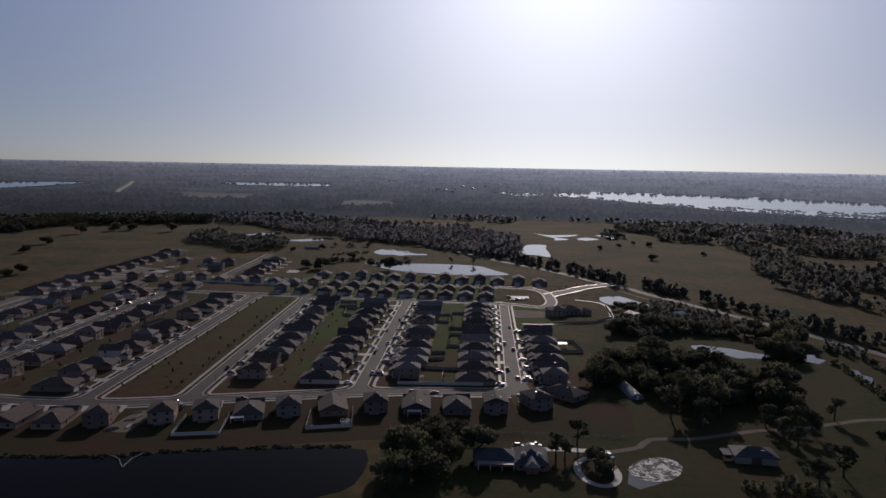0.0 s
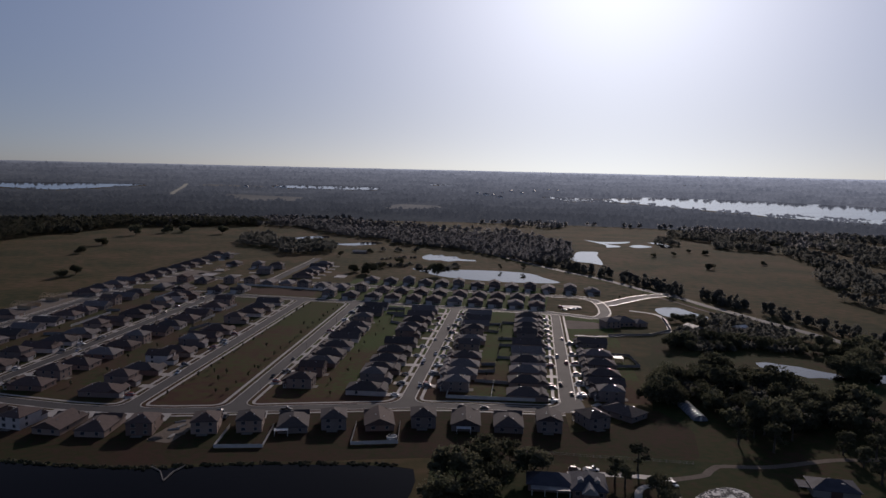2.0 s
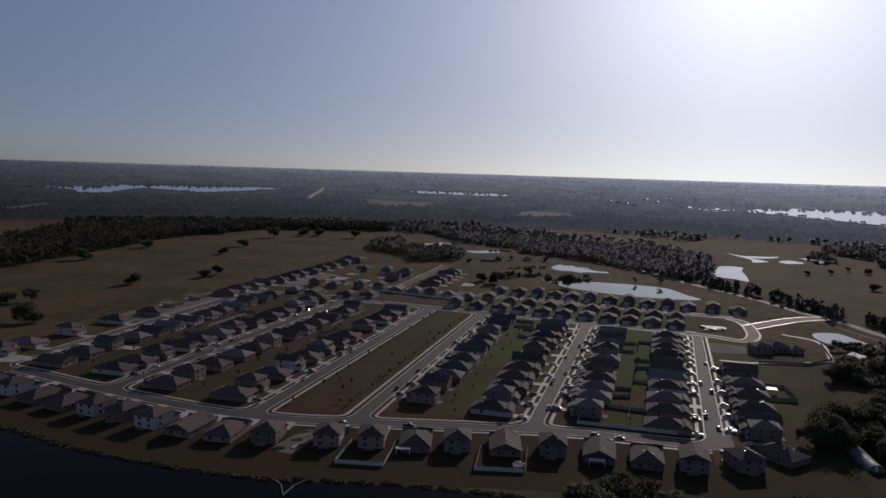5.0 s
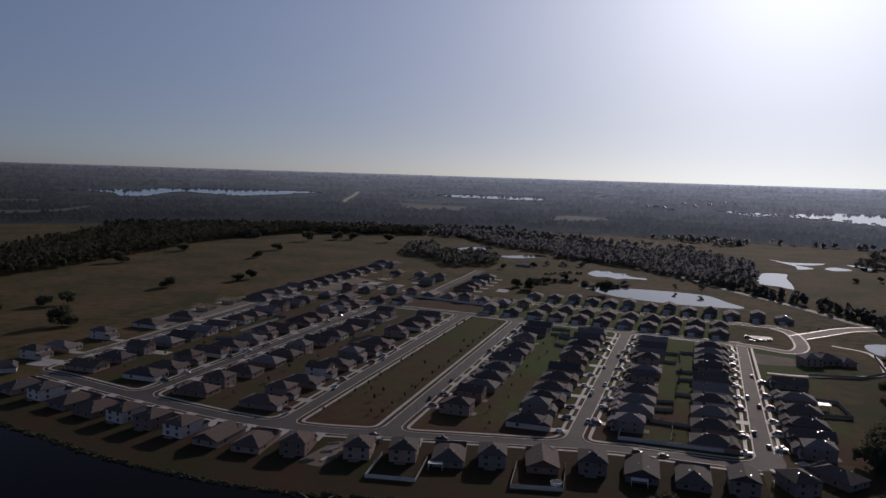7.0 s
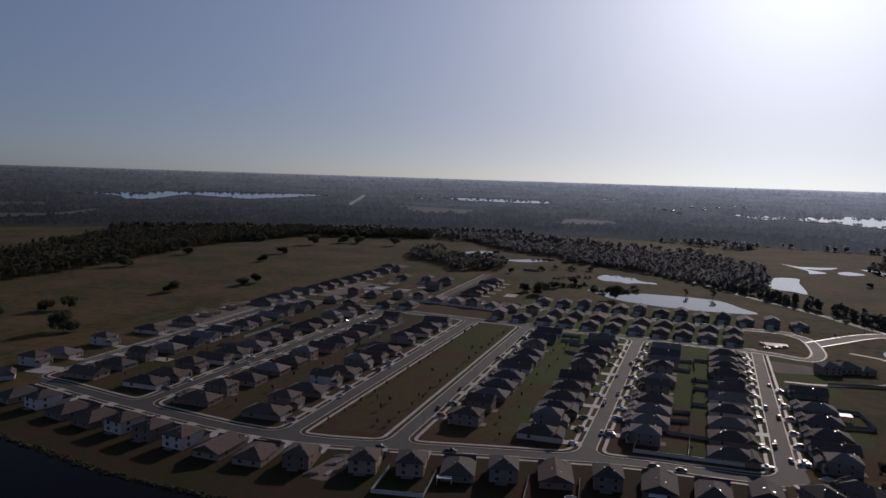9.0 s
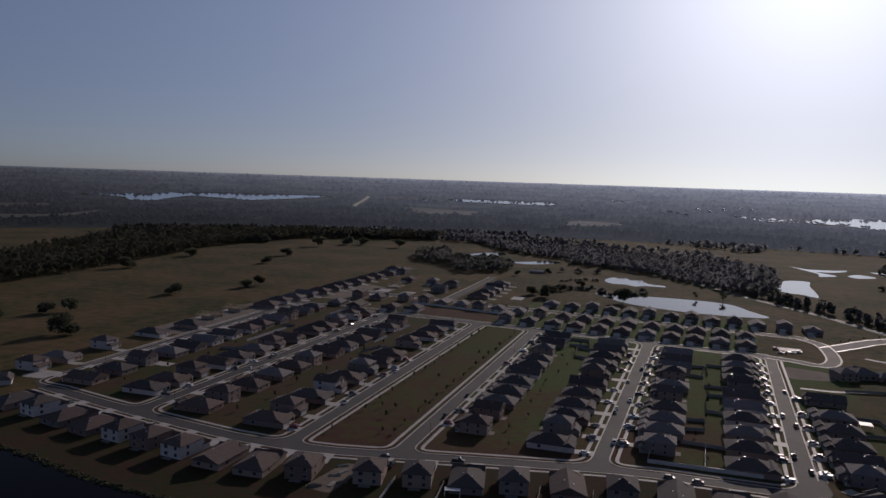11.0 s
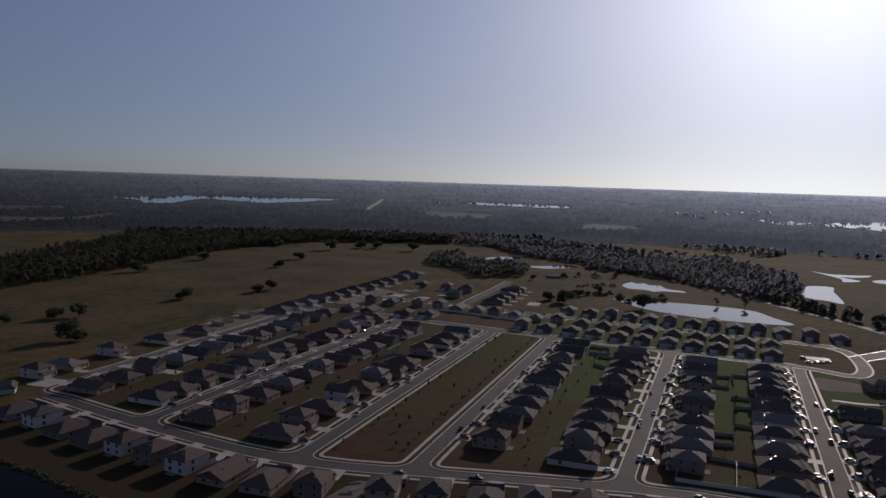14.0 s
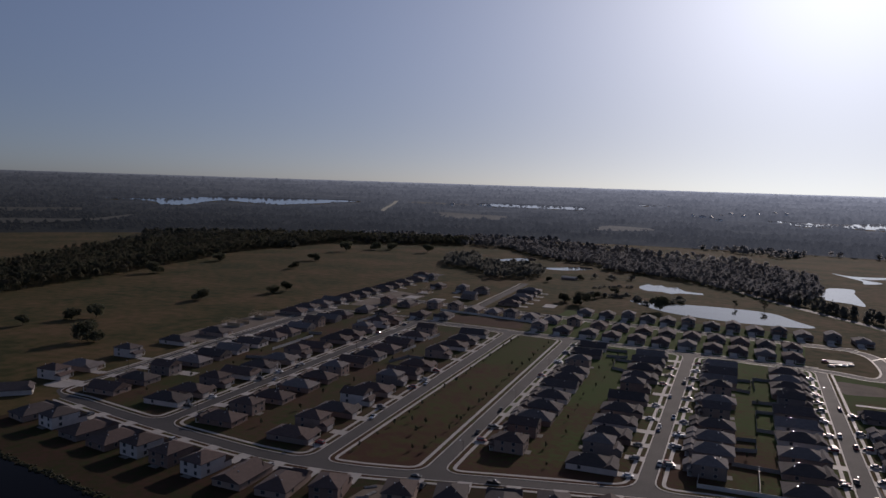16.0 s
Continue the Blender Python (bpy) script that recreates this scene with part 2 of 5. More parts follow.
# ---- mesh helpers ----


def mesh_object(name, verts, faces, mat, smooth=False):
    me = bpy.data.meshes.new(name)
    me.from_pydata(verts, [], faces)
    me.materials.append(mat)
    if smooth:
        me.polygons.foreach_set("use_smooth", [True] * len(me.polygons))
    return new(name, me)


def part(name, ob_or_bm, mat, parent, label=""):
    """Links a bmesh as one mesh object under parent."""
    me = bpy.data.meshes.new(name)
    ob_or_bm.to_mesh(me)
    ob_or_bm.free()
    me.materials.append(mat)
    ob = new(name, me)
    ob.parent = parent
    if label:
        ob["label"] = label
    return ob


def box(bm, x0, y0, z0, x1, y1, z1):
    v = [bm.verts.new(p) for p in ((x0, y0, z0), (x1, y0, z0), (x1, y1, z0), (x0, y1, z0), (x0, y0, z1), (x1, y0, z1), (x1, y1, z1), (x0, y1, z1))]
    for f in ((3, 2, 1, 0), (4, 5, 6, 7), (0, 1, 5, 4), (1, 2, 6, 5), (2, 3, 7, 6), (3, 0, 4, 7)):
        bm.faces.new([v[i] for i in f])
    return bm


def boxed(*a):
    return box(bmesh.new(), *a)


def spline(points, closed=False, step=6.0):
    """Points about step metres apart on a smooth curve through the given ones."""
    p = [np.array(q, float) for q in points]
    n, out = len(p), []
    for i in range(n if closed else n - 1):
        a, b = p[i], p[(i + 1) % n]
        before = p[i - 1] if closed or i else a - (b - a)
        after = p[(i + 2) % n] if closed or i + 2 < n else b + (b - a)
        k = max(1, int(np.linalg.norm(b - a) / step))
        for s in range(k):
            t = s / k
            out.append(0.5 * (2 * a + (b - before) * t + (2 * before - 5 * a + 4 * b - after) * t * t + (3 * a - before - 3 * b + after) * t ** 3))
    return out if closed else out + [p[-1]]


def normals_of(line, closed=False):
    out = []
    for i in range(len(line)):
        a = line[i - 1] if closed or i else line[0]
        b = line[(i + 1) % len(line)] if closed or i + 1 < len(line) else line[-1]
        d = b - a
        d = d / (np.linalg.norm(d) + 1e-9)
        out.append(np.array((-d[1], d[0])))
    return out


def shifted(line, off, closed=False):
    return [q + off * m for q, m in zip(line, normals_of(line, closed))]


def ribbon(name, line, off0, off1, z0, z1, mat, closed=False, kind="structure", label=""):
    """A strip between two offsets from a line (plus: to its left), with top at z1 and sides down to z0."""
    a, b, n = shifted(line, off0, closed), shifted(line, off1, closed), len(line)
    verts = []
    for q, r in zip(a, b):
        verts += [(*q, z0), (*q, z1), (*r, z1), (*r, z0)]
    faces = []
    for i in range(n if closed else n - 1):
        j = (i + 1) % n
        faces += [(4 * i + k, 4 * j + k, 4 * j + k + 1, 4 * i + k + 1) for k in range(3)]
    ob = mesh_object(name, verts, faces, mat)
    return tagged(ob, label=label, kind=kind)


def sheet(name, outline, z, mat, kind="structure", label="", depth=0.0):
    """A flat piece of ground with the given outline; depth gives it a side."""
    bm = bmesh.new()
    vs = [bm.verts.new((*q, z)) for q in outline]
    f = bm.faces.new(vs)
    f.normal_update()
    if f.normal.z < 0:
        f.normal_flip()
    if depth:
        low = [bm.verts.new((*q, z - depth)) for q in outline]
        for i in range(len(vs)):
            j = (i + 1) % len(vs)
            bm.faces.new((vs[i], low[i], low[j], vs[j]))
    bmesh.ops.triangulate(bm, faces=[f])
    me = bpy.data.meshes.new(name)
    bm.to_mesh(me)
    bm.free()
    me.materials.append(mat)
    return tagged(new(name, me), label=label, kind=kind)


def rounded(corners, radius, steps=6):
    """A polygon with its corners rounded."""
    out, n = [], len(corners)
    for i in range(n):
        p, a, b = (np.array(corners[k % n], float) for k in (i, i - 1, i + 1))
        u, v = (a - p) / np.linalg.norm(a - p), (b - p) / np.linalg.norm(b - p)
        r = min(radius, 0.45 * np.linalg.norm(a - p), 0.45 * np.linalg.norm(b - p))
        turn = abs(u[0] * v[1] - u[1] * v[0])
        if turn < 0.25:
            out.append(p)
            continue
        for s in range(steps + 1):
            t = s / steps
            out.append((1 - t) ** 2 * (p + u * r) + 2 * t * (1 - t) * p + t * t * (p + v * r))
    return out


# ---- the lie of the land ----
FAR_RISE, FAR_START, FAR_END = 110.0, 2300.0, 4860.0


def land(x, y):
    """Height of the ground: level, and rising gently towards the skyline."""
    r = math.hypot(x, y)
    return 0.0 if r < FAR_START else FAR_RISE * ((r - FAR_START) / (FAR_END - FAR_START)) ** 1.6


def polar_sheet(name, radii, a0, a1, steps, mat, lift=None):
    verts, faces = [], []
    for r in radii:
        for s in range(steps + 1):
            a = radians(a0 + (a1 - a0) * s / steps)
            x, y = r * math.sin(a), r * math.cos(a)
            verts.append((x, y, land(x, y) + (lift(x, y) if lift else 0)))
    w = steps + 1
    for i in range(len(radii) - 1):
        for s in range(steps):
            faces.append((i * w + s, i * w + s + 1, (i + 1) * w + s + 1, (i + 1) * w + s))
    return mesh_object(name, verts, [f[::-1] for f in faces], mat)


tagged(polar_sheet("ground", [0.01, 300, 700, 1300, 2000, 2300, 2600, 2900, 3200, 3600, 4000, 4400, 4860], -180, 180, 96, M_PASTURE), label="dry brown and olive pasture land", kind="structure")

# ---- roads, blocks and water ----
STREETS = [lambda y: -348.5 + 0.03 * (y - 400), lambda y: -262 + 0.055 * (y - 354), lambda y: -173.8 + 0.031 * (y - 345), lambda y: -124.3 + 0.025 * (y - 355),
           lambda y: -42 + 0.0465 * (y - 369), lambda y: 39.8 + 0.054 * (y - 388)]
FRONT = [(-333, 366), (-310, 360.5), (-284, 354.5), (-260, 349.5), (-236, 345), (-202, 339.5), (-175, 338), (-152, 340), (-125, 345.5), (-103, 350.5), (-72, 357),
         (-52, 361), (-36, 364), (-15, 366), (5, 366), (22, 366), (36, 366)]
HALF = 3.9  # from a road's middle to its kerb


def front(x):
    return float(np.interp(x, [p[0] for p in FRONT], [p[1] for p in FRONT]))


def back(x):
    return 622 - 0.115 * x


def north(x):
    return 709 - 0.12 * x


def kerbed(name, outline, mat, label):
    """A city block: a raised lawn with a concrete kerb and a sidewalk all round. The outline runs counter-clockwise."""
    sheet(name, outline, 0.14, mat, label=label, depth=0.14)
    ribbon("kerb", outline, -0.35, 0.3, 0.02, 0.17, M_CONCRETE, True, label="pale concrete kerb and gutter round a block")
    ribbon("sidewalk", outline, 2.3, 3.9, 0.1, 0.19, M_CONCRETE, True, label="pale concrete sidewalk round a block")


def block(a, b, top, lawn, label):
    """The block between two streets, from the front road to top(x)."""
    left, right = STREETS[a], STREETS[b]
    x0, x1 = left(350) + HALF, right(360) - HALF
    inset = min(24, 0.42 * (x1 - x0))
    south = [(x, front(x) + HALF) for x in (x0, *np.linspace(x0 + inset, x1 - inset, 5), x1)]
    xa, xb = left(640) + HALF, right(630) - HALF
    corners = south + [(xb, top(xb) - HALF), (xa, top(xa) - HALF)]
    kerbed("block_%d" % (a + 1), rounded(corners, 10), lawn, label)


road_outline = [(x, front(x) - HALF) for x, _ in FRONT[1:]]
road_outline += [(44, 364), (47, 372), (STREETS[5](420) + HALF, 420), (STREETS[5](612) + HALF, 612), (52, back(52) + HALF), (-60, back(-60) + HALF), (-160, back(-160) + HALF), (-248, back(-248) + HALF)]
road_outline += [(-252, 668), (-340, 668), (-344 - HALF, 668), (-344 - HALF, 395), (-351, 382), (-346, 371), (-333, 362.5)]
sheet("road", road_outline, 0.03, M_ASPHALT, label="grey asphalt streets of the housing estate")
block(0, 1, lambda x: 668, M_DRYLAWN, "half-dry lawn block with two rows of houses")
block(1, 2, back, M_DRYLAWN, "half-dry lawn block with two rows of houses")
block(2, 3, back, M_MEDIAN, "open strip of sandy brown grass between two streets")
block(3, 4, back, M_LAWN, "green lawn block with two rows of houses")
block(4, 5, back, M_LAWN, "green lawn block with fenced back yards")
front_line = spline(FRONT, step=5)
ribbon("kerb", front_line, -HALF, -HALF - 0.6, 0.02, 0.15, M_CONCRETE, label="pale concrete kerb of the front road")
ribbon("sidewalk", front_line, -6.4, -8.0, 0.02, 0.1, M_CONCRETE, label="pale concrete sidewalk of the front road")
ribbon("kerb_strip", front_line, -HALF - 0.7, -6.3, 0.0, 0.09, M_LAWN, label="narrow grass strip along the front road")
ribbon("lawn_front", [q for q in front_line if q[0] > -330], -8.4, -66, 0.0, 0.03, M_FRONTLAWN, label="half-dry lawns behind the front row")
s0_line = spline([(-346, 372), (-348, 384), (-344, 400), (-344, 560), (-344, 740), (-340, 880), (-338, 960)], step=12)
ribbon("street_north_west", [q for q in s0_line if q[1] > 662], -HALF, HALF, 0.0, 0.026, M_ASPHALT, label="grey asphalt street going on north")
ribbon("kerb", s0_line[3:], HALF, HALF + 0.6, 0.02, 0.15, M_CONCRETE, label="pale concrete kerb of the west street")
ribbon("sidewalk", s0_line[3:], 6.2, 7.7, 0.02, 0.1, M_CONCRETE, label="pale concrete sidewalk of the west street")
s5_line = [np.array((STREETS[5](y), y)) for y in np.linspace(384, 606, 20)]
ribbon("kerb", s5_line, -HALF, -HALF - 0.6, 0.02, 0.15, M_CONCRETE, label="pale concrete kerb of the east street")
ribbon("sidewalk", s5_line, -6.2, -7.7, 0.02, 0.1, M_CONCRETE, label="pale concrete sidewalk of the east street")
ribbon("lawn_east", s5_line, -8.0, -42, 0.0, 0.03, M_LAWN, label="green lawns along the east street")
back_line = [np.array((x, back(x))) for x in np.linspace(-250, 52, 40)]
ribbon("kerb", back_line, HALF, HALF + 0.6, 0.02, 0.15, M_CONCRETE, label="pale concrete kerb of the back road")
ribbon("sidewalk", back_line, 6.2, 7.7, 0.02, 0.1, M_CONCRETE, label="pale concrete sidewalk of the back road")
ribbon("lawn_north", [q for q in back_line if -160 < q[0] < 46], 8.0, 130, 0.0, 0.028, M_LAWN, label="green lawns between the northern houses")
north_line = [np.array((x, north(x))) for x in np.linspace(-338, 90, 54)]
ribbon("street_north", north_line, -HALF, HALF, 0.02, 0.045, M_ASPHALT, label="grey asphalt street before the long pond")
for side in (-1, 1):
    ribbon("sidewalk", north_line, side * 5.6, side * 7.0, 0.02, 0.1, M_CONCRETE, label="pale concrete sidewalk of the north street")
cluster_line = spline([(-222, 740), (-222, 800), (-221, 860), (-221, 932)], step=10)
ribbon("street_far", cluster_line, -HALF, HALF, 0.02, 0.05, M_ASPHALT, label="grey asphalt street round the far lots")
ribbon("sidewalk", cluster_line, 5.6, 7.0, 0.02, 0.1, M_CONCRETE, label="pale concrete sidewalk round the far lots")
entry_line = spline([(50, 616), (65, 611), (84, 603), (94, 620), (97, 650), (95, 680), (84, 697)], step=5)
ribbon("street_entry", entry_line, -HALF, HALF, 0.02, 0.055, M_ASPHALT, label="grey asphalt entry street")
for side in (-1, 1):
    ribbon("sidewalk", entry_line, side * 4.0, side * 5.4, 0.02, 0.1, M_CONCRETE, label="pale concrete sidewalk of the entry street")
gate_line = spline([(97, 660), (118, 684), (140, 709), (160, 724), (180, 733)], step=6)
ribbon("street_gate", gate_line, -6, 6, 0.02, 0.065, M_ASPHALT, label="asphalt road joining the highway")
for side in (-1, 1):
    ribbon("sidewalk", gate_line, side * 6.4, side * 7.6, 0.02, 0.1, M_GLARE, label="pale concrete path beside the entrance")
HIGHWAY = [(-150, 1300), (-90, 1190), (-30, 1090), (19, 1000), (52, 936), (81, 886), (122, 823), (154, 756), (180, 712), (193, 675), (208, 642), (231, 590), (258, 528), (287, 456), (320, 370), (360, 280)]
highway_line = spline(HIGHWAY, step=12)
ribbon("highway", highway_line, -4.3, 4.3, 0.0, 0.08, M_HIGHWAY, label="pale grey two-lane highway")
ribbon("highway_verge", highway_line, -11, -4.5, 0.0, 0.05, M_MEDIAN, label="dry grass verge of the highway")
ribbon("path_highway", spline([(150, 726), (160, 710), (170, 690), (184, 652), (200, 615), (222, 560)], step=8), -1.4, 1.4, 0.0, 0.055, M_SAND, label="pale path beside the highway")
lane_line = spline([(60, 535), (83, 536), (124, 553), (134, 565), (139, 621), (118, 640)], step=5)
ribbon("path_east", lane_line, -1.6, 1.6, 0.0, 0.06, M_CONCRETE, label="pale path round the clubhouse lawn")
sheet("sand_lot", rounded([(57, 556), (86, 562), (84, 584), (58, 590)], 6), 0.05, M_SAND, label="bare sandy building lot")
sheet("sand_lots_west", rounded([(-385, 500), (-351, 500), (-351, 640), (-378, 640)], 8), 0.03, M_SAND, label="bare sandy building lots along the west street")
sheet("sand_lots_far", rounded([(-336, 690), (-300, 700), (-290, 780), (-336, 800)], 8), 0.03, M_SAND, label="bare graded building lots")
sheet("plot_brown", rounded([(-222, 660), (-162, 656), (-164, 684), (-201, 692), (-236, 692)], 6), 0.05, M_SOIL, label="bare brown plot behind the back road")
sheet("lawn_corner", rounded([(8, 314), (86, 309), (93, 345), (82, 374), (60, 350), (40, 336), (12, 334)], 6), 0.02, M_FRONTLAWN, label="reddish mown grass behind the corner houses")
sheet("building_lot", rounded([(-146, 303), (-134, 301), (-131, 330), (-141, 330)], 3), 0.05, M_SAND, label="sandy lot dug up for a new house")

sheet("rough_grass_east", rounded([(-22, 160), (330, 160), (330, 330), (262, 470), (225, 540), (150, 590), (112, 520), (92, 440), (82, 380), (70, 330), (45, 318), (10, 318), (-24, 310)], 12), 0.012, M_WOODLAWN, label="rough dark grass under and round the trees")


def pond(name, outline, label, z=0.06, mat=None):
    pts = spline(outline, True, 8)
    sheet(name, pts, z, mat or M_WATER, label=label)
    return pts


lake_south = pond("water_south", [(-430, 318), (-330, 302), (-293, 294), (-255, 286), (-220, 278), (-175, 274), (-146, 274), (-128, 276), (-108, 281), (-86, 285), (-64, 287.5), (-41, 289), (-30, 287),
                                  (-28, 276), (-31, 254), (-43, 243), (-75, 225), (-130, 205), (-230, 190), (-340, 190), (-460, 200), (-470, 280)], "dark still pond beside the front row", mat=M_DARKWATER)
pond("water_long", [(-93, 866), (-55, 864), (3, 864), (42, 852), (60, 815), (73, 788), (54, 780), (9, 780), (-32, 793), (-57, 808), (-80, 838)], "long bright pond behind the houses", mat=M_SHELTERED)
pond("water_field", [(105, 1000), (118, 1060), (129, 1102), (156, 1105), (150, 1060), (148, 1028), (146, 990), (141, 951), (129, 969), (116, 975)], "pale pond in the pasture")
pond("water_marsh", [(162, 1303), (181, 1274), (215, 1278), (238, 1288), (228, 1262), (205, 1243), (188, 1240), (208, 1200), (182, 1178), (186, 1215), (174, 1258)], "shallow ragged pool in the marsh")
pond("water_marsh_small", [(222, 1206), (242, 1236), (259, 1208), (232, 1185)], "narrow shallow pool in the marsh")
pond("water_marsh_strip", [(268, 1284), (286, 1277), (292, 1240), (290, 1198), (272, 1196), (276, 1240)], "thin shallow pool in the marsh")
pond("water_club", [(144, 655), (163, 662), (170, 645), (179, 622), (176, 612), (150, 614), (141, 630)], "small bright pond beside the entrance")
pond("water_bend", [(-90, 962), (-93, 985), (-84, 1012), (-78, 1000), (-70, 1012), (-62, 992), (-50, 1000), (-40, 968), (-22, 962), (-20, 950), (-46, 948), (-55, 938), (-66, 950), (-80, 948)], "small pond at the edge of the woods")
pond("water_creek", [(-325, 1155), (-318, 1200), (-285, 1240), (-270, 1205), (-295, 1180)], "bright pool between the woods")
pond("water_creek_small", [(-240, 1110), (-215, 1130), (-190, 1158), (-170, 1140), (-208, 1096)], "thin pool between the woods")
pond("water_ditch", [(166, 476), (174, 478), (182, 473), (190, 470), (198, 462), (206, 456), (209, 447), (202, 439), (194, 446), (186, 444), (180, 452), (172, 456), (165, 464)], "bright wet ditch between trees")
pond("water_ditch_pool", [(220, 444), (226, 451), (232, 458), (239, 456), (236, 449), (240, 444), (231, 434), (226, 439), (219, 434)], "ragged shallow pool at the ditch")
pond("water_ditch_end", [(242, 424), (247, 421), (244, 412), (247, 406), (241, 396), (238, 384), (234, 386), (236, 398), (235, 410)], "thin pool at the ditch's end")
pond("water_garden", [(74, 272), (84, 282), (92, 283), (95, 275), (88, 264), (73, 254), (70, 259)], "little round pond with bright scum")


def far_lake(name, outline, label):
    """A lake on the rising far land."""
    pts = spline(outline, True, 40)
    bm = bmesh.new()
    f = bm.faces.new([bm.verts.new((*q, land(*q) + 1.2)) for q in pts])
    f.normal_update()
    if f.normal.z < 0:
        f.normal_flip()
    bmesh.ops.triangulate(bm, faces=[f])
    me = bpy.data.meshes.new(name)
    bm.to_mesh(me)
    bm.free()
    me.materials.append(M_FARWATER)
    tagged(new(name, me), label=label, kind="structure")
    return pts


lake_west = far_lake("water_west", [(-2230, 2275), (-1990, 2310), (-1850, 2200), (-1790, 2260), (-1850, 2450), (-1845, 2570), (-1610, 2540), (-1555, 2610), (-1461, 3035), (-1680, 2990), (-2000, 2775), (-2080, 2490)], "broad pale lake behind the western woods")
lake_middle = far_lake("water_middle", [(-1000, 3290), (-900, 3145), (-745, 3150), (-520, 3195), (-535, 3395), (-800, 3400)], "long pale lake far off")
lake_small = far_lake("water_small", [(-325, 3660), (-185, 3665), (-187, 3750), (-320, 3730)], "thin far lake")
lake_east = far_lake("water_east", [(200, 3045), (245, 2925), (306, 2800), (400, 2820), (523, 2748), (583, 2641), (672, 2516), (780, 2321), (846, 2130), (974, 1994), (1200, 1880), (1560, 2250), (1491, 2613), (1348, 2766), (1104, 2958), (854, 3061), (640, 3110), (424, 2990)], "large lake shining in the low sun")
lake_skyline = far_lake("water_skyline", [(929, 4060), (1010, 3990), (1152, 3945), (1160, 3990), (1010, 4050)], "thin lake near the skyline")

# ---- houses ----


def hip_roof(x0, y0, x1, y1, z, rise, over=0.5, gable=False, thick=0.22):
    """A roof with eaves over a rectangle; its ridge runs along the longer side."""
    x0, y0, x1, y1 = x0 - over, y0 - over, x1 + over, y1 + over
    w, d = x1 - x0, y1 - y0
    cx, cy, inset = (x0 + x1) / 2, (y0 + y1) / 2, 0.0 if gable else min(w, d) / 2
    ridge = [(cx, y0 + inset, z + rise), (cx, y1 - inset, z + rise)] if d >= w else [(x0 + inset, cy, z + rise), (x1 - inset, cy, z + rise)]
    bm = bmesh.new()
    lo = [bm.verts.new((x, y, z - thick)) for x, y in ((x0, y0), (x1, y0), (x1, y1), (x0, y1))]
    hi = [bm.verts.new((x, y, z)) for x, y in ((x0, y0), (x1, y0), (x1, y1), (x0, y1))]
    r = [bm.verts.new(p) for p in ridge]
    bm.faces.new(lo[::-1])
    for i in range(4):
        bm.faces.new((lo[i], lo[(i + 1) % 4], hi[(i + 1) % 4], hi[i]))
    if d >= w:
        for f in ((hi[0], hi[1], r[0]), (hi[1], hi[2], r[1], r[0]), (hi[2], hi[3], r[1]), (hi[3], hi[0], r[0], r[1])):
            bm.faces.new(f)
    else:
        for f in ((hi[0], hi[1], r[1], r[0]), (hi[1], hi[2], r[1]), (hi[2], hi[3], r[0], r[1]), (hi[3], hi[0], r[0])):
            bm.faces.new(f)
    return bm


def merged(*bms):
    out = bms[0]
    for other in bms[1:]:
        me = bpy.data.meshes.new("piece")
        other.to_mesh(me)
        other.free()
        out.from_mesh(me)
        bpy.data.meshes.remove(me)
    return out


def add_window(parent, x, y, z, side, w=1.3, h=1.4):
    """A framed window on a wall; side: which way it looks, as (nx, ny)."""
    nx, ny = side
    hw, d = w / 2, 0.07
    if ny:
        win = part("window", boxed(x - hw - 0.12, y - d, z - 0.12, x + hw + 0.12, y + d, z + h + 0.12), M_TRIM, parent)
        part("pane", boxed(x - hw, y + ny * d - 0.012, z, x + hw, y + ny * d + 0.012, z + h), M_GLASS, win)
    else:
        win = part("window", boxed(x - d, y - hw - 0.12, z - 0.12, x + d, y + hw + 0.12, z + h + 0.12), M_TRIM, parent)
        part("pane", boxed(x + nx * d - 0.012, y - hw, z, x + nx * d + 0.012, y + hw, z + h), M_GLASS, win)


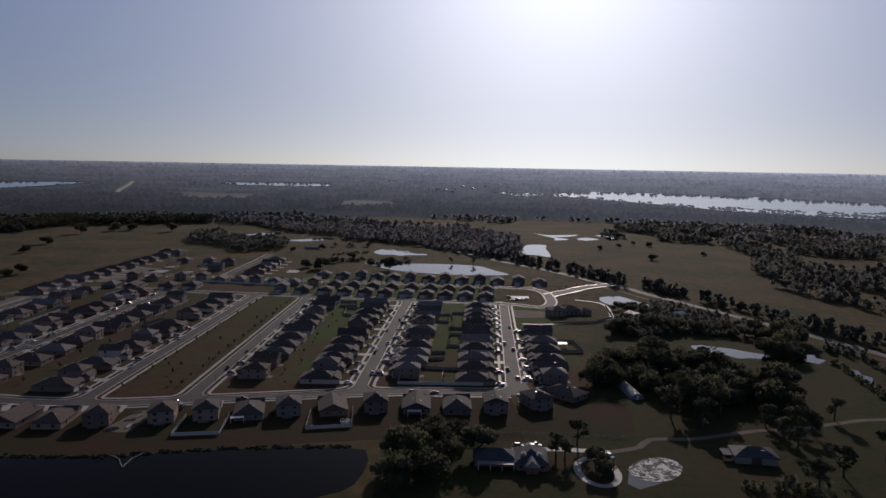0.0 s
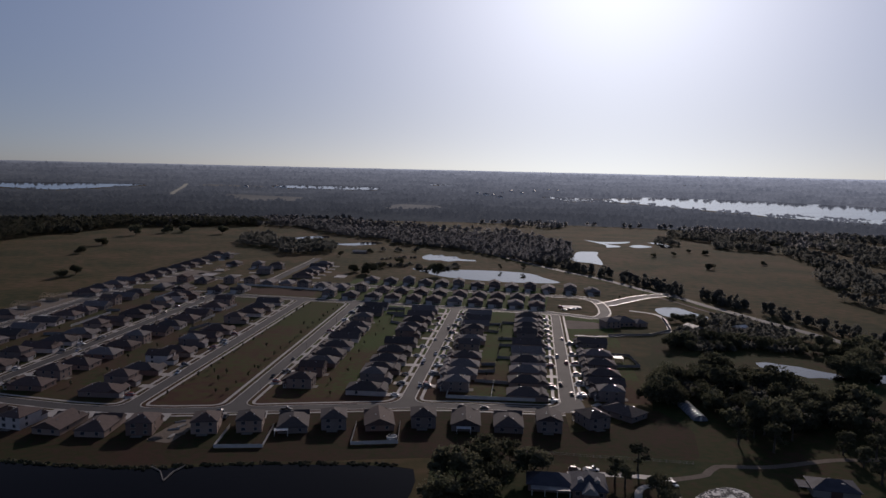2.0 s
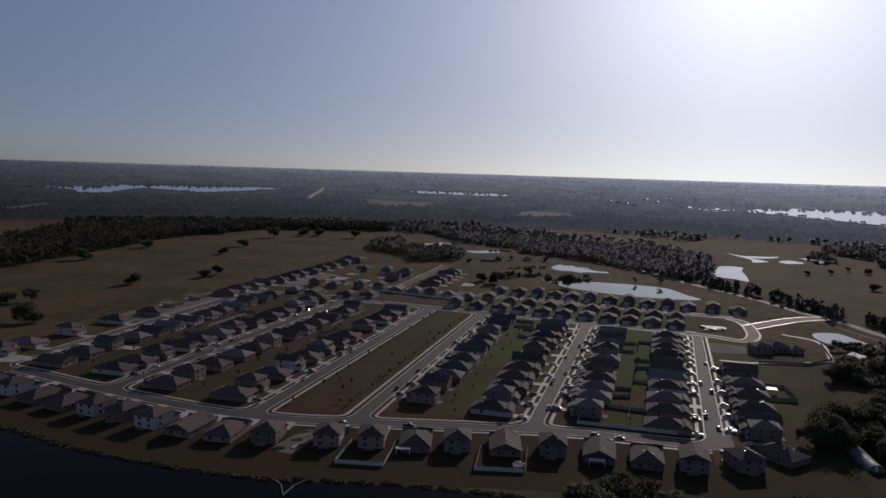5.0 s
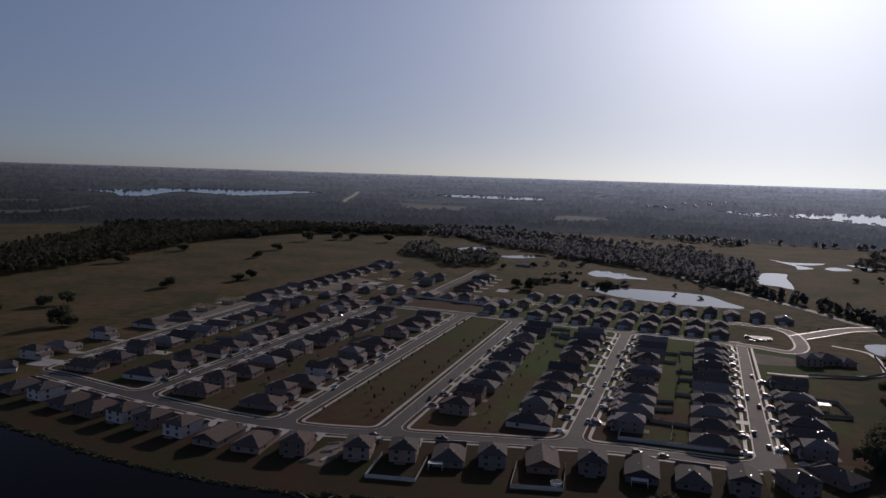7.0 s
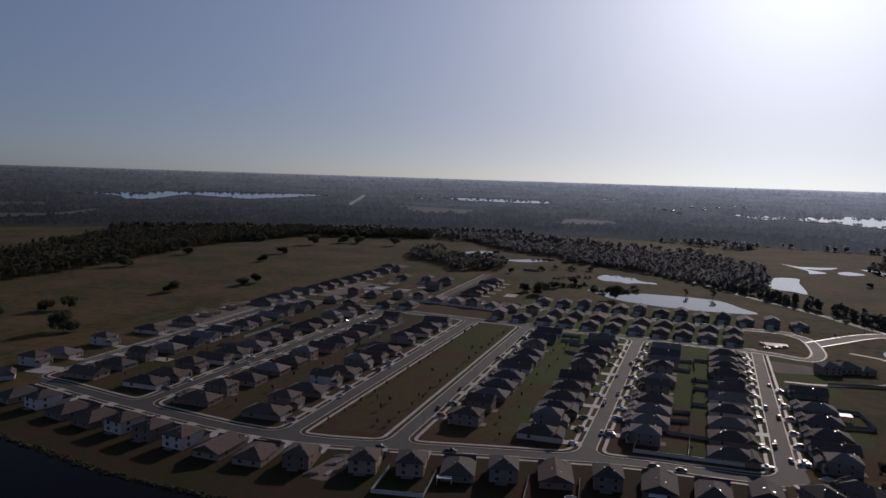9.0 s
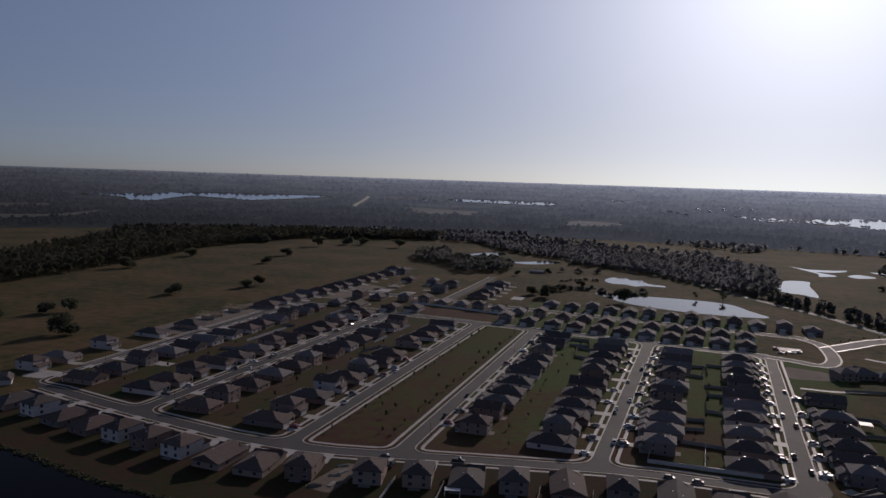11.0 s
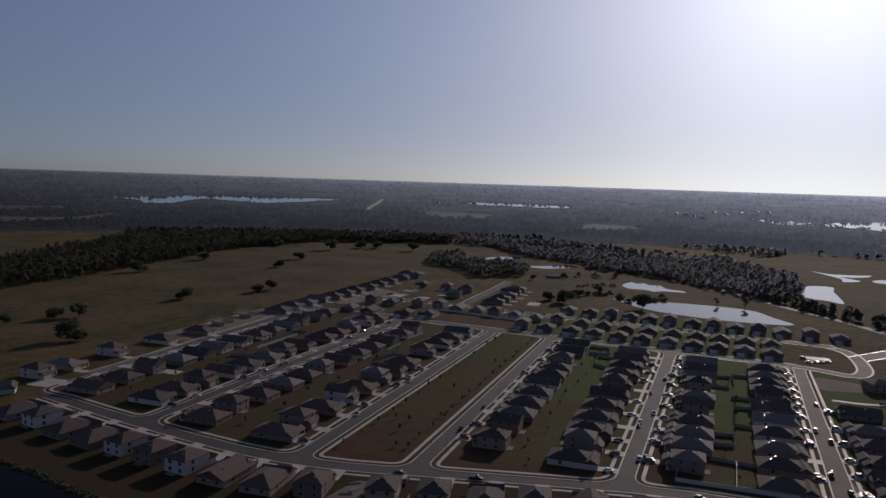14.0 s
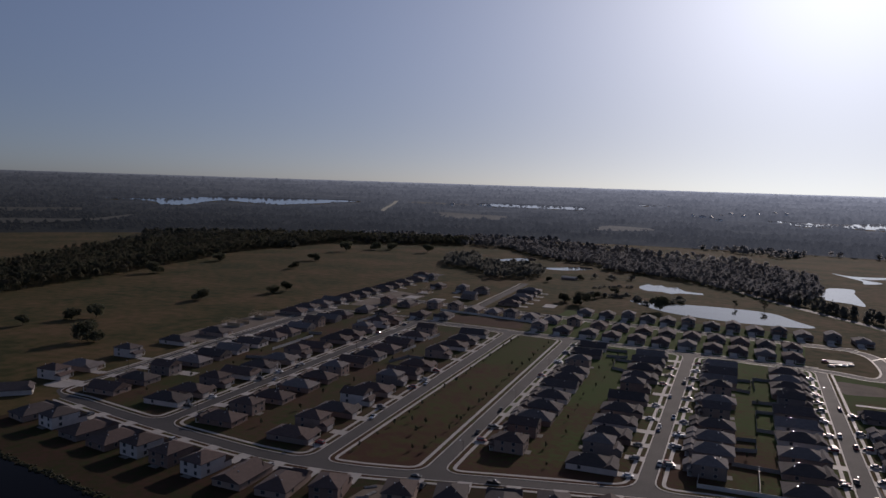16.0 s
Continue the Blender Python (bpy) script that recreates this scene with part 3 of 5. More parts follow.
def make_house(kind, wall, roof, label):
    """A house round its middle, its front towards -y. Kinds: low hip, low gable, tall hip, tall gable."""
    ob = new("house")
    tagged(ob, label=label, category="house", group="houses of the estate")
    tall, gable = "tall" in kind, "gable" in kind
    w, d, h = (5.5, 6.6, 5.6) if tall else (6.4, 9.2, 2.9)
    rise = 2.5 if tall else 3.0
    gw = 3.0  # half the garage's width
    gx, front_y = -w + gw + 0.2, -d - (3.6 if tall else 2.4)
    part("wall", merged(boxed(-w, -d, 0, w, d, h), boxed(gx - gw, front_y, 0, gx + gw, -d + 0.5, 2.8)), wall, ob)
    part("roof", hip_roof(-w, -d, w, d, h, rise, gable=gable), roof, ob)
    if gable:
        for s in (-1, 1):
            part("gable", gable_wall(w, d, h, rise, s), wall, ob)
    part("garage_roof", hip_roof(gx - gw, front_y, gx + gw, -d + (0.4 if tall else 3.0), 2.8, 1.5 if tall else 1.9, gable=not gable), roof, ob)
    part("garage_door", boxed(gx - 2.45, front_y - 0.06, 0.02, gx + 2.45, front_y + 0.05, 2.2), M_GARAGE, ob)
    part("front_door", boxed(w - 3.4, -d - 0.06, 0.05, w - 2.4, -d + 0.05, 2.15), M_DOOR, ob)
    # porch beside the garage
    px0, px1, py0 = gx + gw + 0.5, w - 0.1, -d - 1.9
    part("porch_roof", hip_roof(px0, py0, px1, -d + (0.3 if tall else 2.6), 2.75, 1.0 if tall else 1.5, 0.35, gable=True), roof, ob)
    part("porch_slab", boxed(px0, py0, 0.0, px1, -d - 0.01, 0.13), M_CONCRETE, ob)
    for qx in (px0 + 0.05, px1 - 0.3):
        part("column", boxed(qx, py0 + 0.05, 0.13, qx + 0.25, py0 + 0.3, 2.55), M_WHITE, ob, "white porch column")
    levels = (0.9, 3.7) if tall else (0.9,)
    for z in levels:
        add_window(ob, -w * 0.5, d, z, (0, 1))
        add_window(ob, w * 0.45, d, z, (0, 1), 1.7)
        add_window(ob, -w, d * 0.4, z, (-1, 0))
        add_window(ob, w, d * 0.35, z, (1, 0))
        add_window(ob, w, -d * 0.4, z, (1, 0), 1.0)
    if tall:
        add_window(ob, w * 0.4, -d, 3.7, (0, -1), 1.6)
    # patio at the back
    if tall:
        part("patio_slab", boxed(-1.6, d + 0.01, 0.0, w - 2.4, d + 2.4, 0.12), M_PATIO, ob)
    for vx, vy in ((1.5, 2.0), (-2.0, 4.2)):
        z = h + rise * (1 - abs(vx) / w) - 0.15
        part("vent", boxed(vx - 0.2, vy - 0.2, z, vx + 0.2, vy + 0.2, z + 0.5), M_METAL, ob, "metal roof vent")
    return ob


def gable_wall(w, d, h, rise, s):
    bm = bmesh.new()
    a = [bm.verts.new(p) for p in ((-w, s * (d - 0.02), h - 0.3), (w, s * (d - 0.02), h - 0.3), (0, s * (d - 0.02), h + rise - 0.25))]
    b = [bm.verts.new((v.co.x, v.co.y - s * 0.2, v.co.z)) for v in a]
    bm.faces.new(a), bm.faces.new(b[::-1])
    for i in range(3):
        bm.faces.new((a[i], b[i], b[(i + 1) % 3], a[(i + 1) % 3]))
    bmesh.ops.recalc_face_normals(bm, faces=bm.faces)
    return bm


M_METAL = plain("galvanised metal", (0.6, 0.6, 0.62), 0.3, 1.0)
WALL_NAMES, ROOF_NAMES = ("white", "grey", "beige", "tan"), ("charcoal", "brown", "grey")
KIND_NAMES = {"low hip": "One-storey %s stucco house with a %s hip roof", "low gable": "One-storey %s stucco house with a %s gable roof",
              "tall hip": "Two-storey %s stucco house with a %s hip roof", "tall gable": "Two-storey %s stucco house with a %s gable roof"}
protos = {}


def house(kind, wall, roof, x, y, turn):
    """A house of a kind at a place; turn: degrees, 0 with the front towards -y."""
    key = (kind, wall, roof)
    m = pose(x, y, 0.1, 0, 0, turn)
    if key in protos:
        return copy_thing(protos[key], m)
    protos[key] = make_house(kind, M_WALLS[wall], M_ROOFS[roof], KIND_NAMES[kind] % (WALL_NAMES[wall], ROOF_NAMES[roof]))
    protos[key].matrix_basis = m
    return protos[key]


dice = random.Random(7)


def any_house(x, y, turn, tall_share=0.3, roofs=(0, 0, 1, 2)):
    kind = dice.choice(("tall hip", "tall hip", "tall gable")) if dice.random() < tall_share else dice.choice(("low hip", "low hip", "low gable"))
    return house(kind, dice.choice((0, 1, 1, 2, 2, 3)), dice.choice(roofs), x, y, turn + dice.uniform(-1, 1))


def driveway(x, y, turn, length):
    """A slab from the garage of a house at x, y towards its street."""
    m = pose(x, y, 0, 0, 0, turn)
    pts = [m @ Vector(p) for p in ((-5.6, -11.4, 0), (-0.6, -11.4, 0), (-0.2, -11.4 - length, 0), (-6.0, -11.4 - length, 0))]
    ob = sheet("driveway", [(p.x, p.y) for p in pts], 0.215, M_CONCRETE, label="pale concrete driveway", depth=0.2)
    return tagged(ob, category="driveway", group="driveways")


# rows of houses: street, side of it, distance from its middle, the houses along it, which of them are tall
ROW_LIST = [(5, -1, 22, (384, 407, 428, 451, 473, 496, 517, 533, 549, 567, 588), (6,)), (4, 1, 22.5, (394, 418, 436, 456, 479, 501, 526, 549, 570, 590), (0, 4, 6)),
            (4, -1, 24, (382, 403, 421, 441, 463, 486, 511, 535, 558, 579, 600), (1, 6)), (3, 1, 22.5, (388, 411, 431, 450, 471, 494, 513, 531, 554, 584, 608), (0, 1, 8)),
            (2, -1, 22.5, (361, 379, 401, 422, 441, 464, 481, 503, 537, 565, 588, 612), (1, 3, 5, 8)), (1, 1, 25, (366, 384, 406, 430, 450, 468, 492, 512, 534, 555, 582, 604), (1, 5, 11)),
            (1, -1, 20.5, (380, 398, 417, 438, 457, 478, 497, 517, 546, 565, 587, 611, 631), (2, 6, 10, 11)), (0, 1, 28, (382, 404, 425, 449, 468, 486, 508, 532, 550, 571, 591, 613, 633), (2, 10))]
home_spots = []
SPECIAL = {(3, 0): ("tall hip", 2, 1), (3, 1): ("tall gable", 3, 1), (2, 1): ("tall hip", 1, 2), (1, 0): ("tall hip", 1, 2), (2, 0): ("low hip", 0, 0), (4, 0): ("low hip", 1, 1), (4, 1): ("tall hip", 2, 1),
           (5, 0): ("low hip", 3, 1), (5, 1): ("tall hip", 2, 1), (6, 0): ("low hip", 0, 0), (7, 0): ("low gable", 2, 1)}  # row, place in it: kind, wall, roof
for row, (street, side, off, ys, tall) in enumerate(ROW_LIST):
    for i, y in enumerate(ys):
        x = STREETS[street](y) + side * off
        turn = 90 * side * -1
        home_spots.append((x, y, turn, street))
        if (row, i) in SPECIAL:
            house(*SPECIAL[row, i], x, y, turn)
        else:
            any_house(x, y, turn, 1.0 if i in tall else 0.0, (0, 0, 0, 2) if street > 2 else (0, 1, 1, 2))
        driveway(x, y, turn, off - 11.4 - HALF)
FRONT_HOUSES = [(-125.5, "tall hip", 2, 1), (-107, "tall hip", 2, 0), (-88.5, "low hip", 1, 0), (-71, "tall hip", 1, 0), (-51, "low gable", 3, 1), (-31, "tall hip", 1, 0), (-11.5, "low gable", 1, 0), (8, "low hip", 1, 0), (26.5, "tall gable", 1, 0),
                (-151.5, "tall hip", 3, 1), (-170.5, "low hip", 2, 1), (-189, "low gable", 2, 1), (-208, "tall hip", 0, 1), (-226, "tall hip", 3, 1), (-243.5, "tall hip", 0, 1), (-261.5, "low hip", 3, 1), (-281, "low hip", 1, 1), (-302, "tall hip", 0, 0), (-322, "low hip", 2, 0)]
for x, kind, wall, roof in FRONT_HOUSES:
    slope = math.degrees(math.atan((front(x + 10) - front(x - 10)) / 20))
    house(kind, wall, roof, x, front(x) - 26, 180 + slope)
    driveway(x, front(x) - 26, 180 + slope, 10.5)
for x, y, turn, kind in ((47, 347, 205, "tall hip"), (64, 362, 225, "low hip")):
    house(kind, 1, 0, x, y, turn)
    driveway(x, y, turn, 8)
house("low gable", 0, 0, -364, 358, 130)
sheet("driveway_pad", rounded([(-362, 375), (-346, 376), (-345, 392), (-361, 389)], 5), 0.1, M_CONCRETE, label="pale concrete pad at the bend of the street")
sheet("patio_slab", [(-314, 425), (-302, 425), (-302, 433), (-314, 433)], 0.2, M_CONCRETE, label="pale concrete slab between two houses")
EAST = [388, 408, 427, 450, 473, 505]
for y, kind, roof in zip(EAST, ("tall hip", "low gable", "low hip", "low hip", "low hip", "low gable"), (2, 0, 0, 0, 2, 0)):
    house(kind, 1, roof, STREETS[5](y) + 22, y, -90)
    driveway(STREETS[5](y) + 22, y, -90, 6.5)
for x, y in ((-369, 391), (-370, 412), (-370, 449), (-367, 491), (-362, 527), (-357, 628), (-358, 652), (-356, 674), (-355, 697), (-352, 720), (-351, 745), (-351, 768), (-348, 796), (-348, 822), (-347, 850), (-345, 884), (-352, 925)):
    any_house(x, y, 90, 0.3)
    driveway(x, y, 90, 7)
for x in (-123, -103, -84, -67, -50, -33, -14, 3, 20, 38, 56, 77, 98):
    any_house(x, north(x) + 30, 0, 1.0 if x in (-33, 38, 77) else 0.15, (2, 2, 0))
    driveway(x, north(x) + 30, 0, 10)
for x in (-144, -124, -103, -85, -66, -48, -29, -11, 6, 24, 42):
    any_house(x, north(x) - 27, 180, 0.1, (2, 2, 0, 1)), any_house(x - 3, back(x) + 24, 0, 0.1, (2, 0, 0, 1))
    driveway(x, north(x) - 27, 180, 8), driveway(x - 3, back(x) + 24, 0, 7)
for x, y, turn in ((-164, 704, 180), (-182, 706, 180), (-200, 712, 180), (-219, 714, 180), (-238, 717, 180), (-259, 718, 180), (-285, 714, 180), (-306, 717, 180), (-200, 768, 90), (-245, 785, -90), (-198, 814, 90), (-199, 862, 90), (-244, 826, -90),
                   (-268, 832, 0), (-300, 843, 0), (-331, 903, 0), (-253, 668, 0), (-233, 672, 0), (-285, 664, 180), (-306, 668, 180), (-199, 790, 90), (-199, 838, 90)):
    any_house(x, y, turn, 0.3, (2, 0, 1))
    driveway(x, y, turn, 8)

# ---- trees and woods ----


def blob(bm_verts, bm_faces, centre, radii, rng):
    """Adds one uneven leaf clump (an icosahedron pushed about)."""
    base = len(bm_verts)
    for v in ICO_V:
        k = rng.uniform(0.7, 1.25)
        bm_verts.append((centre[0] + v[0] * radii[0] * k, centre[1] + v[1] * radii[1] * k, centre[2] + v[2] * radii[2] * k))
    bm_faces.extend(tuple(base + i for i in f) for f in ICO_F)


_ico = bmesh.new()
bmesh.ops.create_icosphere(_ico, subdivisions=1, radius=1.0)
ICO_V, ICO_F = [tuple(v.co) for v in _ico.verts], [tuple(v.index for v in f.verts) for f in _ico.faces]
_ico.free()


def limb(verts, faces, a, b, r0, r1, sides=6):
    a, b = Vector(a), Vector(b)
    u = (b - a).orthogonal().normalized()
    w = (b - a).normalized().cross(u)
    base = len(verts)
    for p, r in ((a, r0), (b, r1)):
        for s in range(sides):
            c, d = math.cos(s * math.tau / sides), math.sin(s * math.tau / sides)
            verts.append(tuple(p + r * (c * u + d * w)))
    for s in range(sides):
        t = (s + 1) % sides
        faces.append((base + s, base + t, base + sides + t, base + sides + s))


def make_tree(height, spread, seed, clumps, label, tall_trunk=0.22, leaf=0.16, low=0.36):
    """A broadleaf tree: tapered trunk, limbs, and a crown of many small clumps and loose leaf sprays."""
    rng = random.Random(seed)
    ob = tagged(new("tree"), label=label, category="tree", group="trees")
    tv, tf = [], []
    fork = (rng.uniform(-0.3, 0.3), rng.uniform(-0.3, 0.3), height * tall_trunk)
    limb(tv, tf, (0, 0, -0.3), fork, height * 0.035, height * 0.022, 8)
    heads = []
    for i in range(7):
        a = i * math.tau / 7 + rng.uniform(-0.4, 0.4)
        reach = spread * rng.uniform(0.35, 0.75)
        tip = (fork[0] + reach * math.cos(a), fork[1] + reach * math.sin(a), height * rng.uniform(low, 0.8))
        limb(tv, tf, fork, tip, height * 0.014, height * 0.005)
        heads.append((tip, spread * rng.uniform(0.32, 0.5)))
    heads.append(((0, 0, height * 0.78), spread * 0.5))
    trunk = mesh_object("trunk", tv, tf, M_BARK, True)
    cv, cf = [], []
    for i in range(clumps):
        c, r = rng.choice(heads)
        d = Vector((rng.gauss(0, 1), rng.gauss(0, 1), rng.gauss(0, 0.7))).normalized() * r * rng.uniform(0.35, 1.05)
        z = max(height * 0.14, c[2] + d.z * 0.75)
        s = spread * leaf * rng.uniform(0.5, 1.15)
        blob(cv, cf, (c[0] + d.x, c[1] + d.y, z), (s, s, s * 0.7), rng)
    for i in range(clumps * 9):
        c, r = rng.choice(heads)
        d = Vector((rng.gauss(0, 1), rng.gauss(0, 1), rng.gauss(0, 0.7))).normalized() * r * rng.uniform(0.8, 1.3)
        p = Vector((c[0] + d.x, c[1] + d.y, max(height * 0.12, c[2] + d.z * 0.8)))
        u = Vector((rng.gauss(0, 1), rng.gauss(0, 1), rng.gauss(0, 1))).normalized() * spread * rng.uniform(0.04, 0.07)
        w = u.orthogonal().normalized() * spread * 0.045
        base = len(cv)
        cv.extend((tuple(p - u), tuple(p + w), tuple(p + u), tuple(p - w)))
        cf.append((base, base + 1, base + 2, base + 3))
    crown = mesh_object("crown", cv, cf, M_LEAF)
    for o in (trunk, crown):
        o.parent = ob
    return ob


OAKS = [make_tree(h, s, k, n, "broad dark green oak tree standing in grass") for h, s, k, n in ((13, 8.5, 1, 150), (11, 8.0, 2, 140), (15, 9.5, 3, 170), (9, 6.0, 4, 90))]
OAKS += [make_tree(h, s, k, n, "rounded dark oak standing alone in the pasture", 0.14, 0.17, 0.2) for h, s, k, n in ((8, 6.2, 51, 150), (7, 6.6, 52, 150), (9, 6.0, 53, 160))]
planted = [False] * len(OAKS)


def oak(which, x, y, size=1.0, squat=1.0):
    m = pose(x, y, 0.0, 0, 0, dice.uniform(0, 360)) @ Matrix.Diagonal((size, size, size * squat, 1))
    if not planted[which]:
        planted[which] = True
        OAKS[which].matrix_basis = m
        return OAKS[which]
    made = copy_thing(OAKS[which], m)
    made.matrix_basis = m
    return made


def spray(rng, long, wide):
    """Half sides of a leaf spray, which is turned roughly towards the sun."""
    n = Vector((0.16 + rng.gauss(0, 0.55), 1.0, 0.35 + rng.gauss(0, 0.55)))
    u = n.cross(Vector((rng.gauss(0, 1), rng.gauss(0, 1), rng.gauss(0, 1)))).normalized()
    return u * long, n.cross(u).normalized() * wide


def inside(x, y, outline):
    hit, n = False, len(outline)
    for i in range(n):
        (xa, ya), (xb, yb) = outline[i][:2], outline[i - 1][:2]
        if (ya > y) != (yb > y) and x < (xb - xa) * (y - ya) / (yb - ya) + xa:
            hit = not hit
    return hit


def woods(name, outline, spacing, height, label, seed, clumps=3, keep=1.0, avoid=(), mat=None, low=0.5, gaps=None):
    """A wood of many low crowns inside an outline, all in one mesh."""
    rng = random.Random(seed)
    verts, faces = [], []
    xs, ys = [p[0] for p in outline], [p[1] for p in outline]
    y = min(ys)
    while y < max(ys):
        x = min(xs)
        while x < max(xs):
            px_, py_ = x + rng.uniform(-0.5, 0.5) * spacing, y + rng.uniform(-0.5, 0.5) * spacing
            if rng.random() < keep and (gaps is None or noise.noise((px_ * 0.011, py_ * 0.006, seed)) > gaps) and inside(px_, py_, outline) and not any(inside(px_, py_, a) for a in avoid):
                h = height * rng.uniform(0.65, 1.2)
                g = land(px_, py_)
                limb(verts, faces, (px_, py_, g), (px_, py_, g + h * 0.6), 0.25, 0.15, 3)
                wide = spacing * rng.uniform(0.42, 0.68)
                for k in range(clumps):
                    a, r = rng.uniform(0, math.tau), wide * rng.uniform(0.0, 0.6)
                    s = wide * rng.uniform(0.3, 0.55)
                    blob(verts, faces, (px_ + r * math.cos(a), py_ + r * math.sin(a), g + h * rng.uniform(low, 0.92)), (s, s, s * 0.9), rng)
                for k in range(56):
                    a, q = rng.uniform(0, math.tau), math.sqrt(rng.random())
                    top = 1.08 - 0.5 * q * q
                    p = Vector((px_ + wide * q * math.cos(a), py_ + wide * q * math.sin(a), g + h * top * rng.uniform(low + 0.1, 1.0)))
                    u, w = spray(rng, spacing * rng.uniform(0.06, 0.11), spacing * 0.07)
                    base = len(verts)
                    verts.extend((tuple(p - u), tuple(p + w), tuple(p + u), tuple(p - w)))
                    faces.append((base, base + 1, base + 2, base + 3))
            x += spacing
        y += spacing
    return tagged(mesh_object(name, verts, faces, mat or M_FOREST), label=label, category="woods", kind="stuff")


woods("woods", [(110, 249), (142, 249), (144, 259), (132, 262), (114, 260)], 3.2, 3.6, "dark shrubs in the rough grass", 63, keep=0.6, mat=M_LEAF, low=0.15)
woods("woods", [(238, 440), (243, 440), (238, 384), (232, 366), (228, 368), (233, 386)], 3.0, 3.0, "dark shrubs along the ditch", 64, keep=0.8, mat=M_LEAF, low=0.15)
CREEK = [(-340, 1110), (-335, 1210), (-290, 1260), (-170, 1185), (-150, 1120), (-205, 1075)]
woods("woods", [(-640, 570), (-660, 760), (-690, 950), (-705, 1080), (-665, 1290), (-455, 1385), (-455, 1480), (-760, 1420), (-900, 1200), (-890, 930), (-790, 690)], 8.5, 14, "dark evergreen wood along the pasture", 11)
woods("woods", [(-320, 1520), (-330, 1400), (-165, 1360), (-35, 1310), (64, 1290), (125, 1190), (110, 1020), (92, 960), (60, 930), (20, 985), (-40, 1060), (-100, 1105), (-180, 1140), (-270, 1250), (-390, 1420), (-460, 1500)], 8.5, 10, "dark scrubby wood behind the long pond", 12, avoid=(CREEK,), mat=M_HAZYWOOD, low=0.35)
woods("woods", [(-400, 1165), (-365, 1200), (-330, 1120), (-260, 1110), (-225, 1060), (-214, 985), (-268, 948), (-310, 1020), (-370, 1050)], 8.5, 11, "dark copse beyond the estate", 13, avoid=(CREEK,), mat=M_THICKET)
for k, (outline, keep) in enumerate((([(60, 941), (90, 891), (131, 828), (163, 761), (178, 737), (192, 745), (177, 771), (145, 839), (104, 901), (74, 951)], 0.8), ([(173, 724), (187, 724), (187, 737), (173, 737)], 1.0),
                                     ([(192, 724), (204, 682), (214, 664), (228, 668), (218, 692), (208, 728)], 0.85), ([(224, 652), (243, 606), (268, 535), (298, 461), (331, 375), (351, 384), (318, 470), (288, 540), (264, 606), (244, 656)], 0.6))):
    woods("woods", outline, 7.2, 10, "line of dark trees along the highway", 14 + 20 * k, 9, keep, mat=M_THICKET, low=0.12)
DITCH = [(160, 490), (188, 478), (206, 462), (230, 458), (250, 446), (252, 418), (232, 428), (205, 436), (183, 450), (160, 468)]
woods("woods", [(123, 512), (132, 545), (150, 585), (172, 598), (186, 626), (198, 622), (218, 580), (244, 520), (272, 452), (262, 445), (245, 480), (206, 497), (192, 502), (176, 510), (168, 505), (134, 495)], 5.0, 5.5, "dense dark thicket between ditch and highway", 61, keep=0.8, avoid=(DITCH, [(143, 560), (160, 560), (162, 582), (144, 582)], [(180, 564), (198, 564), (198, 584), (180, 584)]), mat=M_THICKET, low=0.2, gaps=-0.22)
woods("woods", [(86, 384), (86, 398), (104, 428), (124, 436), (144, 426), (154, 400), (176, 390), (182, 370), (166, 354), (122, 344)], 5.5, 7.5, "undergrowth below the oaks", 62, keep=0.6, avoid=([(86, 352), (86, 382), (108, 382), (108, 352)],), mat=M_THICKET)
woods("woods", [(270, 1250), (340, 1450), (450, 1420), (700, 1500), (800, 1100), (560, 700), (420, 500), (350, 640), (330, 800), (420, 960), (440, 1150)], 10, 12, "scattered dark trees beyond the pasture", 15, keep=0.8, mat=M_THICKET, low=0.2, gaps=-0.08)

far_fields = [[(-945, 2560), (-790, 2545), (-655, 2515), (-635, 2310), (-780, 2280)], [(-285, 2010), (-300, 2160), (-283, 2290), (-163, 2235), (-160, 2085)], [(-1250, 3080), (-1000, 3120), (-960, 3060), (-1180, 2980)],
              [(-1640, 1230), (-1500, 1345), (-1410, 1440), (-1494, 1680), (-1372, 1533), (-1351, 1301), (-1420, 1180)], [(-2000, 1560), (-1880, 1700), (-1800, 1805), (-1735, 1740), (-1735, 1600), (-1850, 1500)]]
woods("woods", [(-141, 930), (-116, 954), (-94, 960), (-95, 966), (-118, 962), (-143, 937)], 4.0, 3.2, "low dark hedge in the meadow", 65, keep=0.8, mat=M_THICKET, low=0.15)
woods("woods", [(-122, 880), (-100, 905), (-68, 850), (-48, 903), (-30, 890), (-70, 838), (-140, 880)], 9.0, 3.5, "scattered bushes in the meadow", 66, keep=0.35, mat=M_THICKET, low=0.15)
woods("woods", [(-170, 1030), (-110, 1025), (-60, 1010), (-120, 1060)], 9.0, 5.0, "scattered small trees in the meadow", 67, keep=0.3, mat=M_THICKET, low=0.3)
